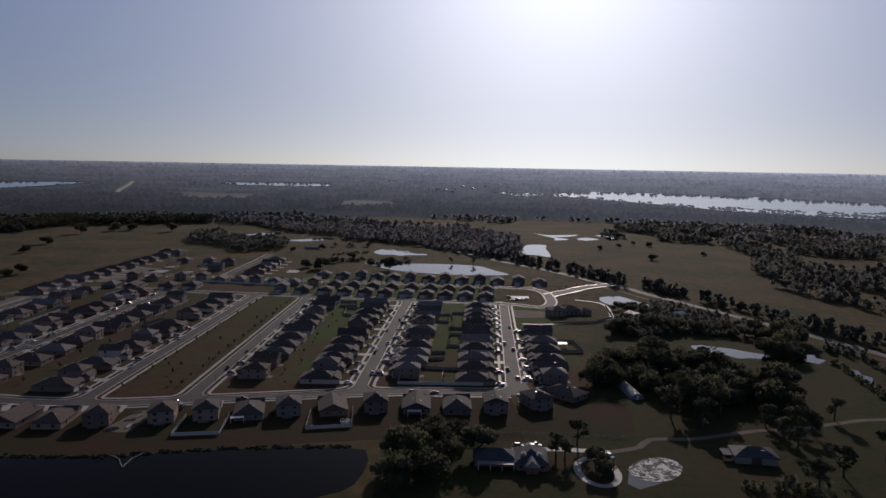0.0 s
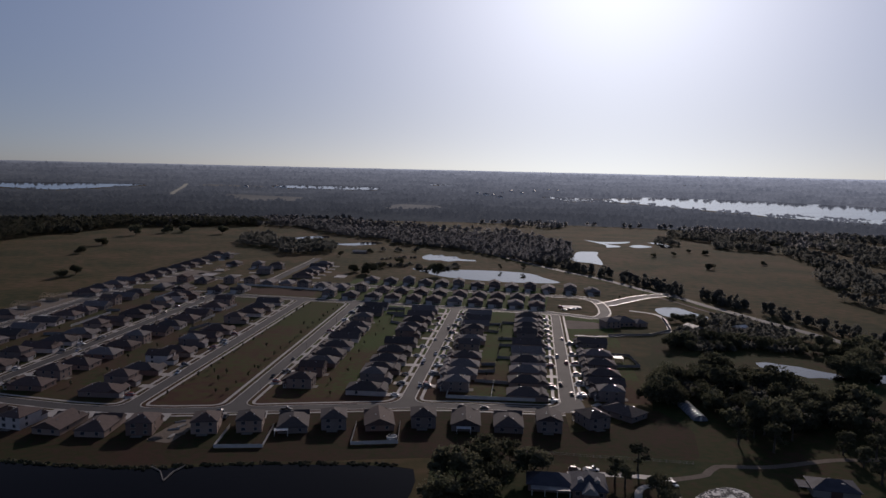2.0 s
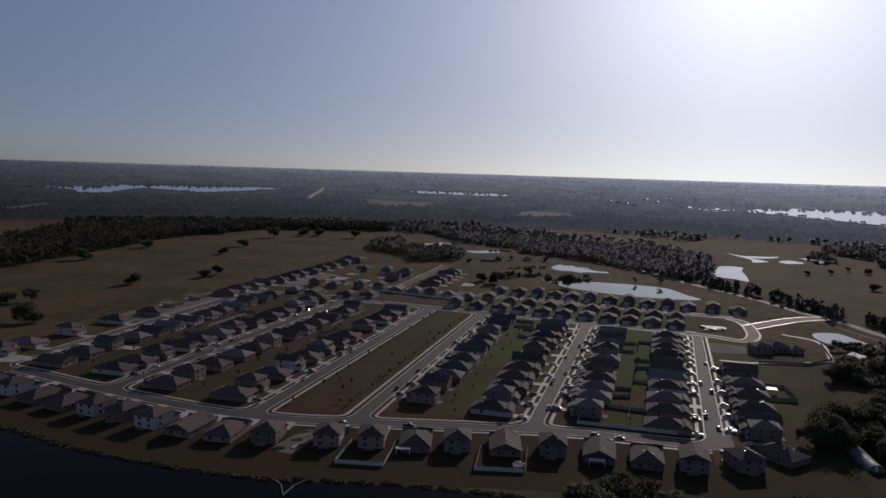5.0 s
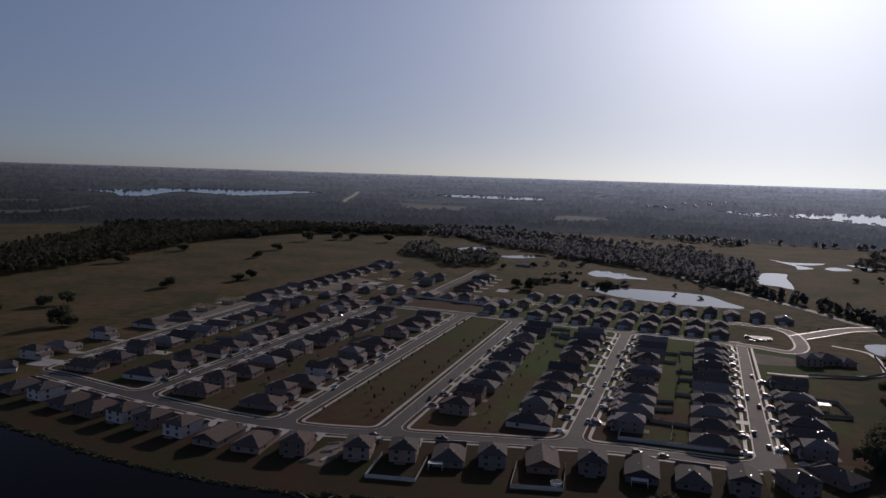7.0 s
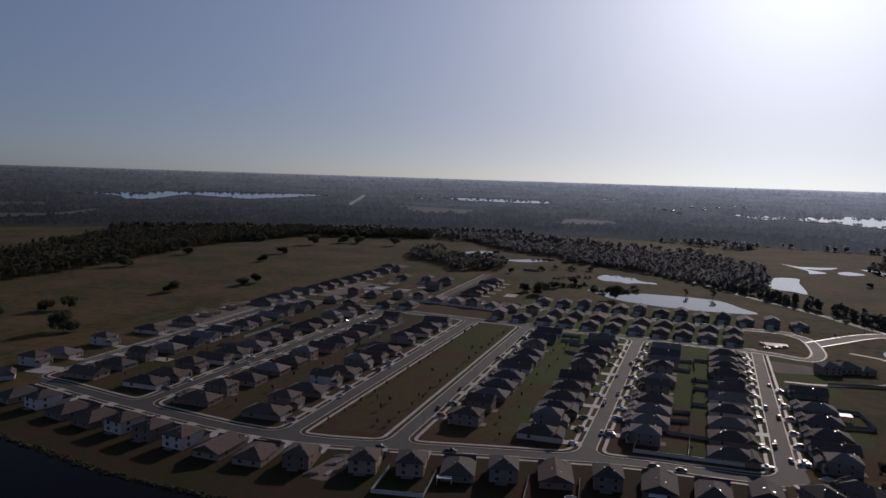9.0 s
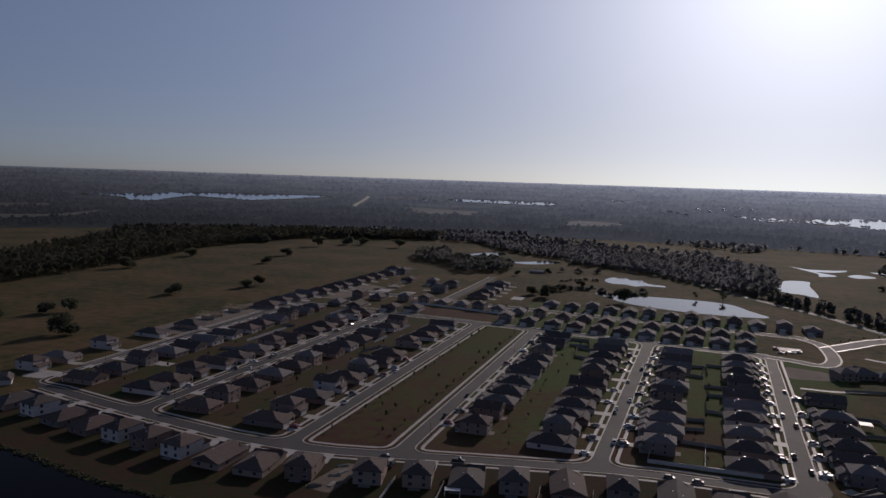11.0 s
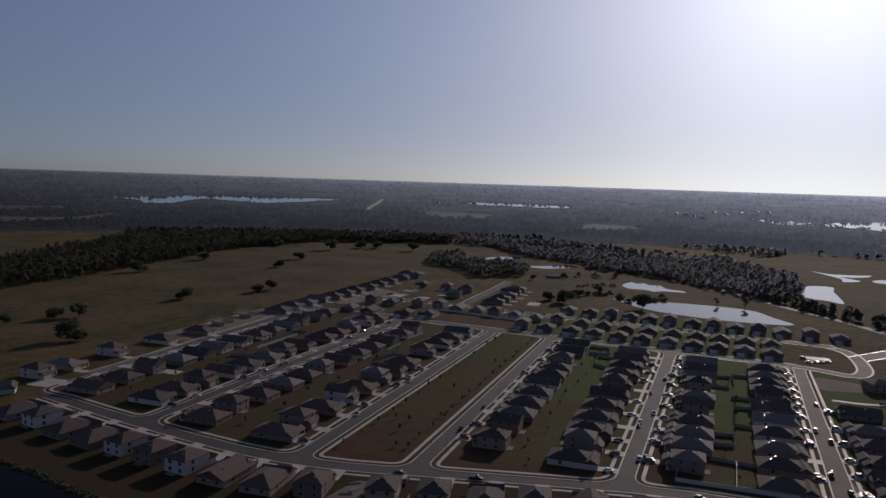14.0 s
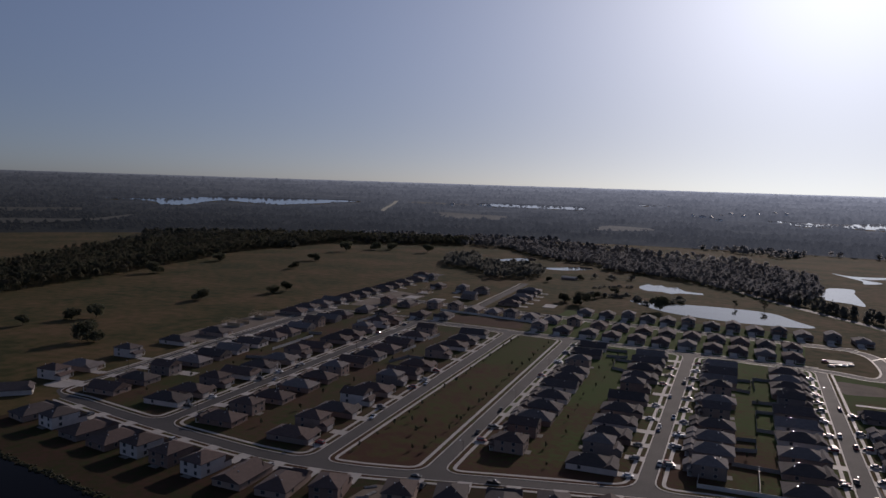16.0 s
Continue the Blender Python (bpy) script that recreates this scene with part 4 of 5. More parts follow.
clearings = far_fields + [[(-1290, 1000), (-1270, 1088), (-1228, 1173), (-1180, 1267), (-1121, 1304), (-985, 1146), (-909, 976), (-896, 870), (-908, 793)],
             [(-317, 2298), (-251, 2484), (-180, 2483), (-149, 2128), (-206, 2030), (-273, 2010)],
             [(-990, 2710), (-750, 2860), (-630, 2700), (-860, 2500)], [(-320, 1560), (-280, 1817), (-78, 1686), (125, 1500), (170, 1640), (400, 1580), (480, 1280), (300, 900), (140, 920), (145, 1258), (30, 1400), (-180, 1480)],
             [(-1130, 2440), (-1070, 2460), (-1290, 3070), (-1330, 3050)], [(-700, 600), (-640, 1000), (-700, 1290), (-450, 1400), (-200, 1300), (200, 700), (-400, 300)], [(400, 1750), (700, 1650), (900, 1500), (600, 1500)]]
lakes = [lake_west, lake_middle, lake_small, lake_east, lake_skyline]


def canopy(name, a0, a1, r0, r1, across, deep, height, mat, label, seed, clumps=3, leaves=20):
    """Far woods: crowns of small clumps strewn over a sector, with gaps at fields and water."""
    rng = random.Random(seed)
    verts, faces = [], []
    boxes = [(o, min(p[0] for p in o), max(p[0] for p in o), min(p[1] for p in o), max(p[1] for p in o)) for o in clearings + lakes]

    def open_ground(x, y):
        return any(x0 < x < x1 and y0 < y < y1 and inside(x, y, o) for o, x0, x1, y0, y1 in boxes)

    count = int(radians(a1 - a0) * (r1 * r1 - r0 * r0) / 2 / (across * deep))
    for _ in range(count):
        r, a = math.sqrt(rng.uniform(r0 * r0, r1 * r1)), radians(rng.uniform(a0, a1))
        x, y = r * math.sin(a), r * math.cos(a)
        if noise.noise((x * 0.004, y * 0.004, 1)) < -0.42 or open_ground(x, y):
            continue
        g, h, wide = land(x, y), height * rng.uniform(0.6, 1.15), across * rng.uniform(0.5, 0.85)
        if any(x0 < x * k < x1 and y0 < y * k < y1 and inside(x * k, y * k, o) for o, x0, x1, y0, y1 in boxes[len(clearings):] for k in (1.007, 1.014, 1.022, 1.045, 1.07, 1.09)):
            h *= 0.1  # reeds and low scrub on the near shores
        elif any(x0 < x * k < x1 and y0 < y * k < y1 and inside(x * k, y * k, o) for o, x0, x1, y0, y1 in boxes[len(clearings):] for k in (1.11, 1.13)):
            h *= 0.25
        for k in range(clumps):
            b, q, s = rng.uniform(0, math.tau), wide * rng.uniform(0, 0.5), wide * rng.uniform(0.45, 0.7)
            cx, cy, cz, base = x + q * math.cos(b), y + q * math.sin(b), g + h * rng.uniform(0.3, 0.9), len(verts)
            for dx, dy, dz in ((1, 0, 0), (0, 1, 0), (-1, 0, 0), (0, -1, 0), (0, 0, 0.8), (0, 0, -0.8)):
                v = s * rng.uniform(0.7, 1.2)
                verts.append((cx + dx * v + dy * v * 0.3, cy + dy * v - dx * v * 0.3, cz + dz * v))
            faces.extend((base + i, base + (i + 1) % 4, base + t) if t == 4 else (base + (i + 1) % 4, base + i, base + t) for i in range(4) for t in (4, 5))
        for k in range(leaves):
            b, q = rng.uniform(0, math.tau), math.sqrt(rng.random())
            p = Vector((x + wide * q * math.cos(b), y + wide * q * math.sin(b), g + h * (1.1 - 0.45 * q * q) * rng.uniform(0.35, 1.0)))
            u, w = spray(rng, across * rng.uniform(0.08, 0.14), across * 0.09)
            base = len(verts)
            verts.extend((tuple(p - u), tuple(p + w), tuple(p + u), tuple(p - w)))
            faces.append((base, base + 1, base + 2, base + 3))
    return tagged(mesh_object(name, verts, faces, mat), label=label, category="woods", kind="stuff")


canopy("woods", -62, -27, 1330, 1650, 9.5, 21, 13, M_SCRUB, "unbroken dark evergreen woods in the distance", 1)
# The haze that thickens towards the sun is in these two colours.
canopy("woods", -27, -4, 1330, 1650, 9.5, 21, 12, M_HAZYWOOD, "woods coloured grey by haze in the distance", 2)
canopy("woods", -4, 47, 1330, 1650, 9.5, 21, 11, M_HAZYSCRUB, "scrub coloured pale by haze in the distance", 3)


def far_canopy(r0, r1, rows, steps, mat, label):
    """Distant woods as one closed, softly uneven sheet that dips under the lakes."""
    shores = [(o, min(p[0] for p in o), max(p[0] for p in o), min(p[1] for p in o), max(p[1] for p in o)) for o in lakes]

    def lift(x, y):
        for o, x0, x1, y0, y1 in shores:
            for k, h in ((1.0, -3.0), (1.012, 0.0), (1.025, 0.5), (1.04, 1.0), (1.055, 1.2), (1.08, 1.5), (1.12, 2.5)):
                if x0 < x * k < x1 and y0 < y * k < y1 and inside(x * k, y * k, o):
                    return h
        far = math.hypot(x, y)
        return (3 * min(1, (far - 1655) / 200) if far < 3400 else 7) + 1.5 * min(1, (far - 1650) / 200) * noise.noise((x * 0.02, y * 0.012, 3))

    ob = polar_sheet("backdrop", list(np.linspace(r0, r1, rows)), -62, 47, steps, mat, lift)
    return tagged(ob, label=label, kind="structure")


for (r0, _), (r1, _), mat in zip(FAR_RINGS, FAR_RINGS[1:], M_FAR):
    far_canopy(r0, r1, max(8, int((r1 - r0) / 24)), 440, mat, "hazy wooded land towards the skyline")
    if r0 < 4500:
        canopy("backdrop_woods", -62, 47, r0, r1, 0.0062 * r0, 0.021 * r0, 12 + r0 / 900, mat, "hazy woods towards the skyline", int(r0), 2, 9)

# The road's paleness is emission, set brighter than the painted haze round it.
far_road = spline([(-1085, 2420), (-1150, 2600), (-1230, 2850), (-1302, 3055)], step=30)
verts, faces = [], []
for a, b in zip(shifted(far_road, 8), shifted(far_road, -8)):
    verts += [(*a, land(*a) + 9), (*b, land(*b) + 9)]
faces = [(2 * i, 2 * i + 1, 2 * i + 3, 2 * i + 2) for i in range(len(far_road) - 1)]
tagged(mesh_object("backdrop", verts, faces, backdrop_material("hazy far road", 0.32, ((0.55, 0.53, 0.50), (0.7, 0.67, 0.62)))), label="pale straight road far off between woods", kind="structure")


def far_field(outline, label):
    """An open field on the far land, just above the woods round it."""
    pts = spline(outline, True, 60)
    bm = bmesh.new()
    f = bm.faces.new([bm.verts.new((*q, land(*q) + 7)) for q in pts])
    f.normal_update()
    if f.normal.z < 0:
        f.normal_flip()
    bmesh.ops.triangulate(bm, faces=[f])
    me = bpy.data.meshes.new("backdrop_field")
    bm.to_mesh(me)
    bm.free()
    me.materials.append(M_FARFIELD)
    tagged(new("backdrop_field", me), label=label, kind="structure")


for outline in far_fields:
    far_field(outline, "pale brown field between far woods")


def shore_trees(outline, seed, depth, height, step, label):
    """Ragged trees along the near shore of a far lake."""
    rng = random.Random(seed)
    verts, faces = [], []
    for a, b in zip(outline, outline[1:]):
        n = max(1, int(math.hypot(b[0] - a[0], b[1] - a[1]) / step))
        for i in range(n):
            if noise.noise((i * 0.31 + a[0] * 0.01, seed, 0.5)) < -0.25:
                continue
            t, back = (i + rng.random()) / n, rng.uniform(0, depth)
            x, y = a[0] + (b[0] - a[0]) * t, a[1] + (b[1] - a[1]) * t
            r = math.hypot(x, y)
            x, y = x * (1 - back / r), y * (1 - back / r)
            h, w = height * rng.uniform(0.35, 1.0), rng.uniform(5, 10)
            for k in range(3):
                blob(verts, faces, (x + rng.uniform(-0.6, 0.6) * w, y + rng.uniform(-4, 4), land(x, y) + 4 + h * rng.uniform(0.2, 0.75)), (w * 0.6, w * 0.6, h * 0.4), rng)
    return tagged(mesh_object("backdrop_trees", verts, faces, M_SHORE), label=label, category="woods", kind="stuff")


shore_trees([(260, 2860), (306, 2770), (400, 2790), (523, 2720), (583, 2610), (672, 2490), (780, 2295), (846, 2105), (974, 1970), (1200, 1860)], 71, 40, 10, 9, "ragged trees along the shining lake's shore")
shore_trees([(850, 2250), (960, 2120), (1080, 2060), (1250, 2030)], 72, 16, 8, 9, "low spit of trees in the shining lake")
rng = random.Random(77)
for x, y in ((-25, 2915), (5, 2873), (40, 3020), (81, 3156), (249, 3295), (287, 3252), (-60, 2980), (120, 3040), (180, 3180), (30, 2760), (-900, 3020), (-860, 2990), (-1010, 2960)):
    ob = tagged(new("far_house"), label="tiny pale house far off among trees", category="house", group="far houses")
    w = rng.uniform(8, 13)
    part("wall", boxed(-w, -6, 0, w, 6, 6), M_WHITE, ob)
    part("roof", hip_roof(-w, -6, w, 6, 6, 3.5, 0.6), M_TRIM, ob)
    ob.matrix_basis = pose(x, y, land(x, y) + 9, 0, 0, rng.uniform(0, 90))

for i, (x, y, s) in enumerate(((-423, 468, 1.15), (-494, 521, 0.8), (-483, 536, 0.85), (-468, 647, 0.9), (-433, 716, 0.75), (-430, 735, 0.8), (-524, 907, 0.8), (-549, 1006, 1.0), (-576, 1156, 1.3), (-549, 1213, 1.1), (-527, 1230, 1.1),
                              (-457, 1220, 1.1), (-635, 777, 1.1), (-653, 925, 1.0), (-506, 488, 0.6), (-154, 817, 0.75), (-137, 807, 1.15), (-60, 810, 1.1), (-128, 860, 0.6), (-113, 906, 0.6), (-200, 964, 0.5), (-168, 1008, 0.5),
                              (230, 1060, 0.5), (262, 1080, 0.5), (315, 1110, 0.6), (272, 940, 0.7), (296, 1130, 0.45), (360, 1000, 0.45))):
    oak(4 + i % 3, x, y, s * 1.4)
for i, (x, y, s) in enumerate(((-2, 292, 1.1), (-13, 274, 1.0), (8, 300, 0.95), (-18, 253, 1.0), (-4, 258, 1.0), (16, 284, 0.8), (2, 275, 1.1))):
    oak((i + 1) % 4, x, y, s)
PINES = [make_tree(h, 5.0, k, 70, "tall slender pine with a thin high crown", 0.62, 0.2) for h, k in ((15, 41), (13, 42))]
pine_used = [False, False]
for i, (x, y) in enumerate(((149, 323), (152, 327), (161, 320), (166, 314), (155, 268), (140, 257), (181, 284), (151, 310), (150, 294), (172, 338), (176, 352), (186, 333), (120, 322), (108, 330), (47, 283), (50, 279), (58, 296), (118, 340), (134, 338), (10, 872), (37, 867))):
    m = pose(x, y, 0, 0, 0, 70 * i) @ Matrix.Scale((0.75 + 0.05 * (i % 7)) * (0.65 if y > 800 else 1.0), 4)
    if pine_used[i % 2]:
        copy_thing(PINES[i % 2], m).matrix_basis = m
    else:
        pine_used[i % 2], PINES[i % 2].matrix_basis = True, m
east = random.Random(5)


def grove(outline, count, low, high, apart):
    """Oaks scattered through an outline, none closer than apart to another."""
    put = []
    xs, ys = [p[0] for p in outline], [p[1] for p in outline]
    for _ in range(count * 40):
        x, y = east.uniform(min(xs), max(xs)), east.uniform(min(ys), max(ys))
        if len(put) < count and inside(x, y, outline) and all(math.hypot(x - a, y - b) > apart for a, b in put) and math.hypot(x - 97, y - 362) > 13:
            put.append((x, y))
            oak(len(put) % 4, x, y, east.uniform(low, high))


grove([(80, 374), (79, 392), (102, 430), (122, 440), (146, 428), (156, 402), (178, 392), (186, 368), (168, 350), (120, 338), (112, 348)], 40, 0.75, 1.15, 9.5)
grove([(118, 505), (124, 522), (150, 530), (190, 530), (224, 518), (246, 496), (246, 484), (216, 500), (196, 508), (165, 510), (140, 500)], 36, 0.45, 0.75, 6.5)
grove([(138, 590), (148, 604), (168, 602), (172, 588), (150, 584)], 7, 0.4, 0.6, 6)
grove([(57, 264), (65, 264), (66, 275), (58, 276)], 3, 0.45, 0.6, 4)
grove([(208, 446), (213, 456), (232, 488), (248, 516), (246, 490), (228, 448)], 8, 0.8, 1.1, 7)
grove([(200, 452), (208, 462), (224, 458), (222, 442), (210, 436)], 5, 0.75, 1.0, 6)
grove([(190, 270), (250, 300), (240, 230), (180, 220)], 7, 0.6, 1.0, 9)
grove([(244, 420), (262, 440), (300, 360), (280, 350)], 9, 0.5, 0.8, 7)

# ---- vehicles ----


def make_car(paint, kind, label):
    """A parked car, its nose towards -y, standing on z = 0."""
    ob = tagged(new("car"), label=label, category="car", group="parked cars")
    long, wide, belt, top = {"saloon": (2.3, 0.88, 0.85, 1.42), "suv": (2.35, 0.93, 1.0, 1.75), "pickup": (2.75, 0.95, 1.0, 1.8)}[kind]
    profile = [(-long, 0.35), (-long, 0.62), (-long + 0.12, 0.75), (-long * 0.52, belt), (long * 0.97, belt + 0.02), (long, 0.6), (long, 0.35)]

    def loft(points, half_low, half_high):
        bm = bmesh.new()
        zs = [p[1] for p in points]
        rows = []
        for s in (-1, 1):
            rows.append([bm.verts.new((s * (half_low + (half_high - half_low) * (z - min(zs)) / (max(zs) - min(zs))), y, z)) for y, z in points])
        n = len(points)
        for i in range(n):
            j = (i + 1) % n
            bm.faces.new((rows[0][i], rows[0][j], rows[1][j], rows[1][i]))
        bm.faces.new(rows[0][::-1]), bm.faces.new(rows[1])
        bmesh.ops.recalc_face_normals(bm, faces=bm.faces)
        return bm

    part("body", loft(profile, wide, wide * 0.94), paint, ob)
    back_y = {"saloon": long * 0.72, "suv": long * 0.95, "pickup": long * 0.1}[kind]
    cab = [(-long * 0.5, belt), (-long * 0.22, top - 0.06), (back_y * 0.72, top - 0.06), (back_y, belt)]
    part("window", loft(cab, wide * 0.92, wide * 0.74), M_GLASS, ob, "dark car windows")
    part("roof", loft([(-long * 0.24, top - 0.07), (-long * 0.2, top), (back_y * 0.7, top), (back_y * 0.76, top - 0.07)], wide * 0.78, wide * 0.72), paint, ob)
    for x in (-wide, wide):
        for y in (-long * 0.62, long * 0.6):
            bm = bmesh.new()
            bmesh.ops.create_cone(bm, cap_ends=True, segments=12, radius1=0.34, radius2=0.34, depth=0.22, matrix=pose(x * 0.93, y, 0.34, 0, 90, 0))
            part("wheel", bm, M_TYRE, ob)
    return ob


CAR_KINDS = [(0, "saloon", "white saloon car"), (1, "suv", "silver sport utility car"), (2, "saloon", "black saloon car"), (3, "suv", "dark grey sport utility car"), (0, "pickup", "white pickup truck"),
             (5, "saloon", "dark blue saloon car"), (4, "suv", "dark red sport utility car"), (2, "pickup", "black pickup truck"), (1, "saloon", "silver saloon car")]
car_protos = {}


def car(which, x, y, turn, where="parked on a concrete driveway", z=0.22):
    paint, kind, text = CAR_KINDS[which % len(CAR_KINDS)]
    m = pose(x, y, z, 0, 0, turn)
    if which in car_protos:
        made = copy_thing(car_protos[which], m)
    else:
        made = car_protos[which] = make_car(M_CARS[paint], kind, "")
        made.matrix_basis = m
    made["label"] = text + " " + where
    return made


lot = random.Random(21)
for x, y, turn, street in home_spots + [(STREETS[5](y) + 22, y, -90, 5) for y in EAST]:
    chance = 0.75 if street >= 4 else 0.5 if street == 3 else 0.3
    for slot in (-4.4, -1.9):
        if lot.random() < chance * (1.0 if slot < -3 else 0.55):
            p = pose(x, y, 0, 0, 0, turn) @ Vector((slot, -14.2 - lot.uniform(0, 2.5) * (street != 5), 0))
            car(lot.randrange(9), p.x, p.y, turn + lot.choice((0, 180)) + lot.uniform(-2, 2))
for x, kind, wall, roof in FRONT_HOUSES:
    if lot.random() < 0.5:
        car(lot.randrange(9), x + 3.2, front(x) - 11.5, lot.uniform(-3, 3))
STREET_CARS = [(4, 2.6, 396), (4, -2.6, 442), (4, -2.6, 449), (4, 2.6, 466), (4, -2.6, 505), (4, 2.6, 540), (5, -2.6, 409), (5, 2.6, 392), (5, 2.6, 455), (5, -2.6, 470), (5, 2.6, 520), (2, -2.6, 470), (2, -2.6, 402), (1, 2.6, 440), (1, -2.6, 470), (3, 2.6, 402), (3, 2.6, 440)]
for i, (street, off, y) in enumerate(STREET_CARS):
    car(i * 4 + 1, STREETS[street](y) + off, y, 2, "parked at the kerb of a street", 0.035)
for i, (x, off) in enumerate(((-14, -2.4), (-128, -2.4), (-98, -2.4), (-3, -2.2))):
    car((3, 2, 7, 2)[i], x, front(x) + off, 90, "parked on the front road", 0.035)
for i, (x, y) in enumerate(((62, 632), (66, 635), (70, 637), (60, 644), (75, 640))):
    car(i * 2, x, y, 60 + 8 * i, "parked on bare ground", 0.02)

# ---- fences ----


def fence(points, mat, height, label, rail=False):
    """Fence along a broken line: posts, and a panel in each bay."""
    ob = tagged(new("fence"), label=label, category="fence", group="garden fences")
    for (xa, ya), (xb, yb) in zip(points, points[1:]):
        length = math.hypot(xb - xa, yb - ya)
        n = max(1, round(length / 2.6))
        a = math.degrees(math.atan2(yb - ya, xb - xa))
        for i in range(n + 1):
            s = i / n
            post = part("post", boxed(-0.08, -0.08, 0, 0.08, 0.08, height + 0.12), mat, ob)
            post.matrix_basis = pose(xa + (xb - xa) * s, ya + (yb - ya) * s, 0.1, 0, 0, a)
            if i < n:
                bars = ((0.3, 0.38), (height - 0.1, height - 0.02)) if rail else ((0.06, height),)
                for low, high in bars:
                    panel = part("rail" if rail else "panel", boxed(0.09, -0.03, low, length / n - 0.09, 0.03, high), mat, ob)
                    panel.matrix_basis = pose(xa + (xb - xa) * s, ya + (yb - ya) * s, 0.1, 0, 0, a)
    return ob


WHITE_FENCE, WOOD_FENCE = "white vinyl privacy fence round a back yard", "weathered wooden board fence between back yards"
fence([(-22, 396), (-23, 377.5), (22.5, 377.5), (22.5, 386)], M_VINYL, 1.8, WHITE_FENCE)
fence([(0, 378.5), (1.5, 407)], M_VINYL, 1.8, WHITE_FENCE)
fence([(-9, 408), (11, 406)], M_WOODFENCE, 1.8, WOOD_FENCE)
for pts in ([(14, 460), (4, 461), (5.5, 493), (16, 494)], [(-9, 537), (5, 533), (7, 560), (-8, 558)], [(-6, 443), (2.5, 444), (2, 429), (-9, 427)], [(20, 566), (8, 566), (8, 540)], [(5, 512), (17, 513)]):
    fence(pts, M_WOODFENCE, 1.8, WOOD_FENCE)
for pts in ([(-86, 608), (-72, 608), (-70, 590), (-84, 588)], [(-64, 549), (-76, 555), (-77, 580), (-64, 578)], [(-212, 506), (-206, 524), (-195, 523)], [(-300, 476), (-288, 480)], [(-302, 560), (-292, 562)]):
    fence(pts, M_WOODFENCE, 1.8, WOOD_FENCE)
for pts in ([(-296.5, 502), (-294, 552)], [(-290, 618), (-287, 648)], [(-215, 536), (-213.4, 556.5)], [(-213.5, 581.5), (-212, 601.5)]):
    fence(pts, M_VINYL, 1.8, "white vinyl fence along the back of two lots")
fence([(-116, 322), (-114, 298), (-94.5, 301), (-97, 325)], M_VINYL, 1.6, "white vinyl fence round a front-row back yard")
fence([(-61, 333), (-59, 308.5), (-39.5, 312.5), (-41.5, 337)], M_VINYL, 1.6, "white vinyl fence round a front-row back yard")
fence([(66, 480), (88, 478), (90, 452), (72, 450)], M_WOODFENCE, 1.8, "dark wooden fence round an east-side yard")
fence([(84, 536), (116, 543), (134, 561), (139, 612)], M_WOODFENCE, 1.6, "dark fence round the clubhouse lawn")
fence([(4, 309), (18, 309), (45, 307), (82, 305)], M_WOODFENCE, 1.1, "low wooden rail fence along the wooded garden", True)
fence([(-248, 704), (-217, 700), (-190, 694), (-156, 686)], M_VINYL, 1.8, "white vinyl fence along the back of two lots")

# ---- young trees and street lamps ----


def make_sapling(seed):
    rng = random.Random(seed)
    ob = tagged(new("sapling"), label="slim young street tree on a lawn", category="tree", group="young trees")
    tv, tf, cv, cf = [], [], [], []
    limb(tv, tf, (0, 0, -0.1), (0.05, 0, 2.6), 0.07, 0.04, 5)
    for i in range(14):
        blob(cv, cf, (rng.gauss(0, 0.35), rng.gauss(0, 0.35), rng.uniform(1.5, 3.6)), (0.42, 0.42, 0.45), rng)
    for name, v, f, m in (("trunk", tv, tf, M_BARK), ("crown", cv, cf, M_LEAF)):
        mesh_object(name, v, f, m).parent = ob
    return ob


saplings = [make_sapling(k) for k in (31, 32, 33)]
spots = [(STREETS[2](y) + 11 + lot.uniform(-1, 1), y) for y in range(362, 620, 17)] + [(STREETS[3](y) - 11 + lot.uniform(-1, 1), y + 4) for y in range(366, 612, 15)]
spots += [(STREETS[3](y) + 39 + lot.uniform(-4, 4), y) for y in range(374, 600, 22)] + [(lot.uniform(-160, -135), lot.uniform(365, 600)) for _ in range(8)] + [(STREETS[4](y) + 40 + lot.uniform(-3, 3), y) for y in range(390, 560, 30)]
spots += [(STREETS[1](y) + 44 + lot.uniform(-3, 3), y) for y in range(370, 560, 28)] + [(-300 + lot.uniform(-4, 4), y) for y in range(390, 560, 34)] + [(78, 398), (84, 410), (80, 388), (120, 700), (133, 712), (146, 722), (112, 690)]
for i, (x, y) in enumerate(spots):
    m = pose(x, y, 0.12, 0, 0, lot.uniform(0, 360)) @ Matrix.Scale(lot.uniform(0.55, 0.9), 4)
    if i < 3:
        saplings[i].matrix_basis = m
    else:
        copy_thing(saplings[i % 3], m).matrix_basis = m


def make_lamp():
    ob = tagged(new("street_lamp"), label="slim dark street lamp beside a sidewalk", category="street lamp", group="street lamps")
    tv, tf = [], []
    limb(tv, tf, (0, 0, 0), (0, 0, 5.6), 0.09, 0.06, 8)
    mesh_object("pole", tv, tf, M_TYRE).parent = ob
    av, af = [], []
    limb(av, af, (0, 0, 5.5), (0, -1.2, 5.8), 0.05, 0.04, 6)
    mesh_object("arm", av, af, M_TYRE).parent = ob
    part("lamp_head", boxed(-0.15, -1.7, 5.74, 0.15, -1.1, 5.88), M_METAL, ob)
    return ob


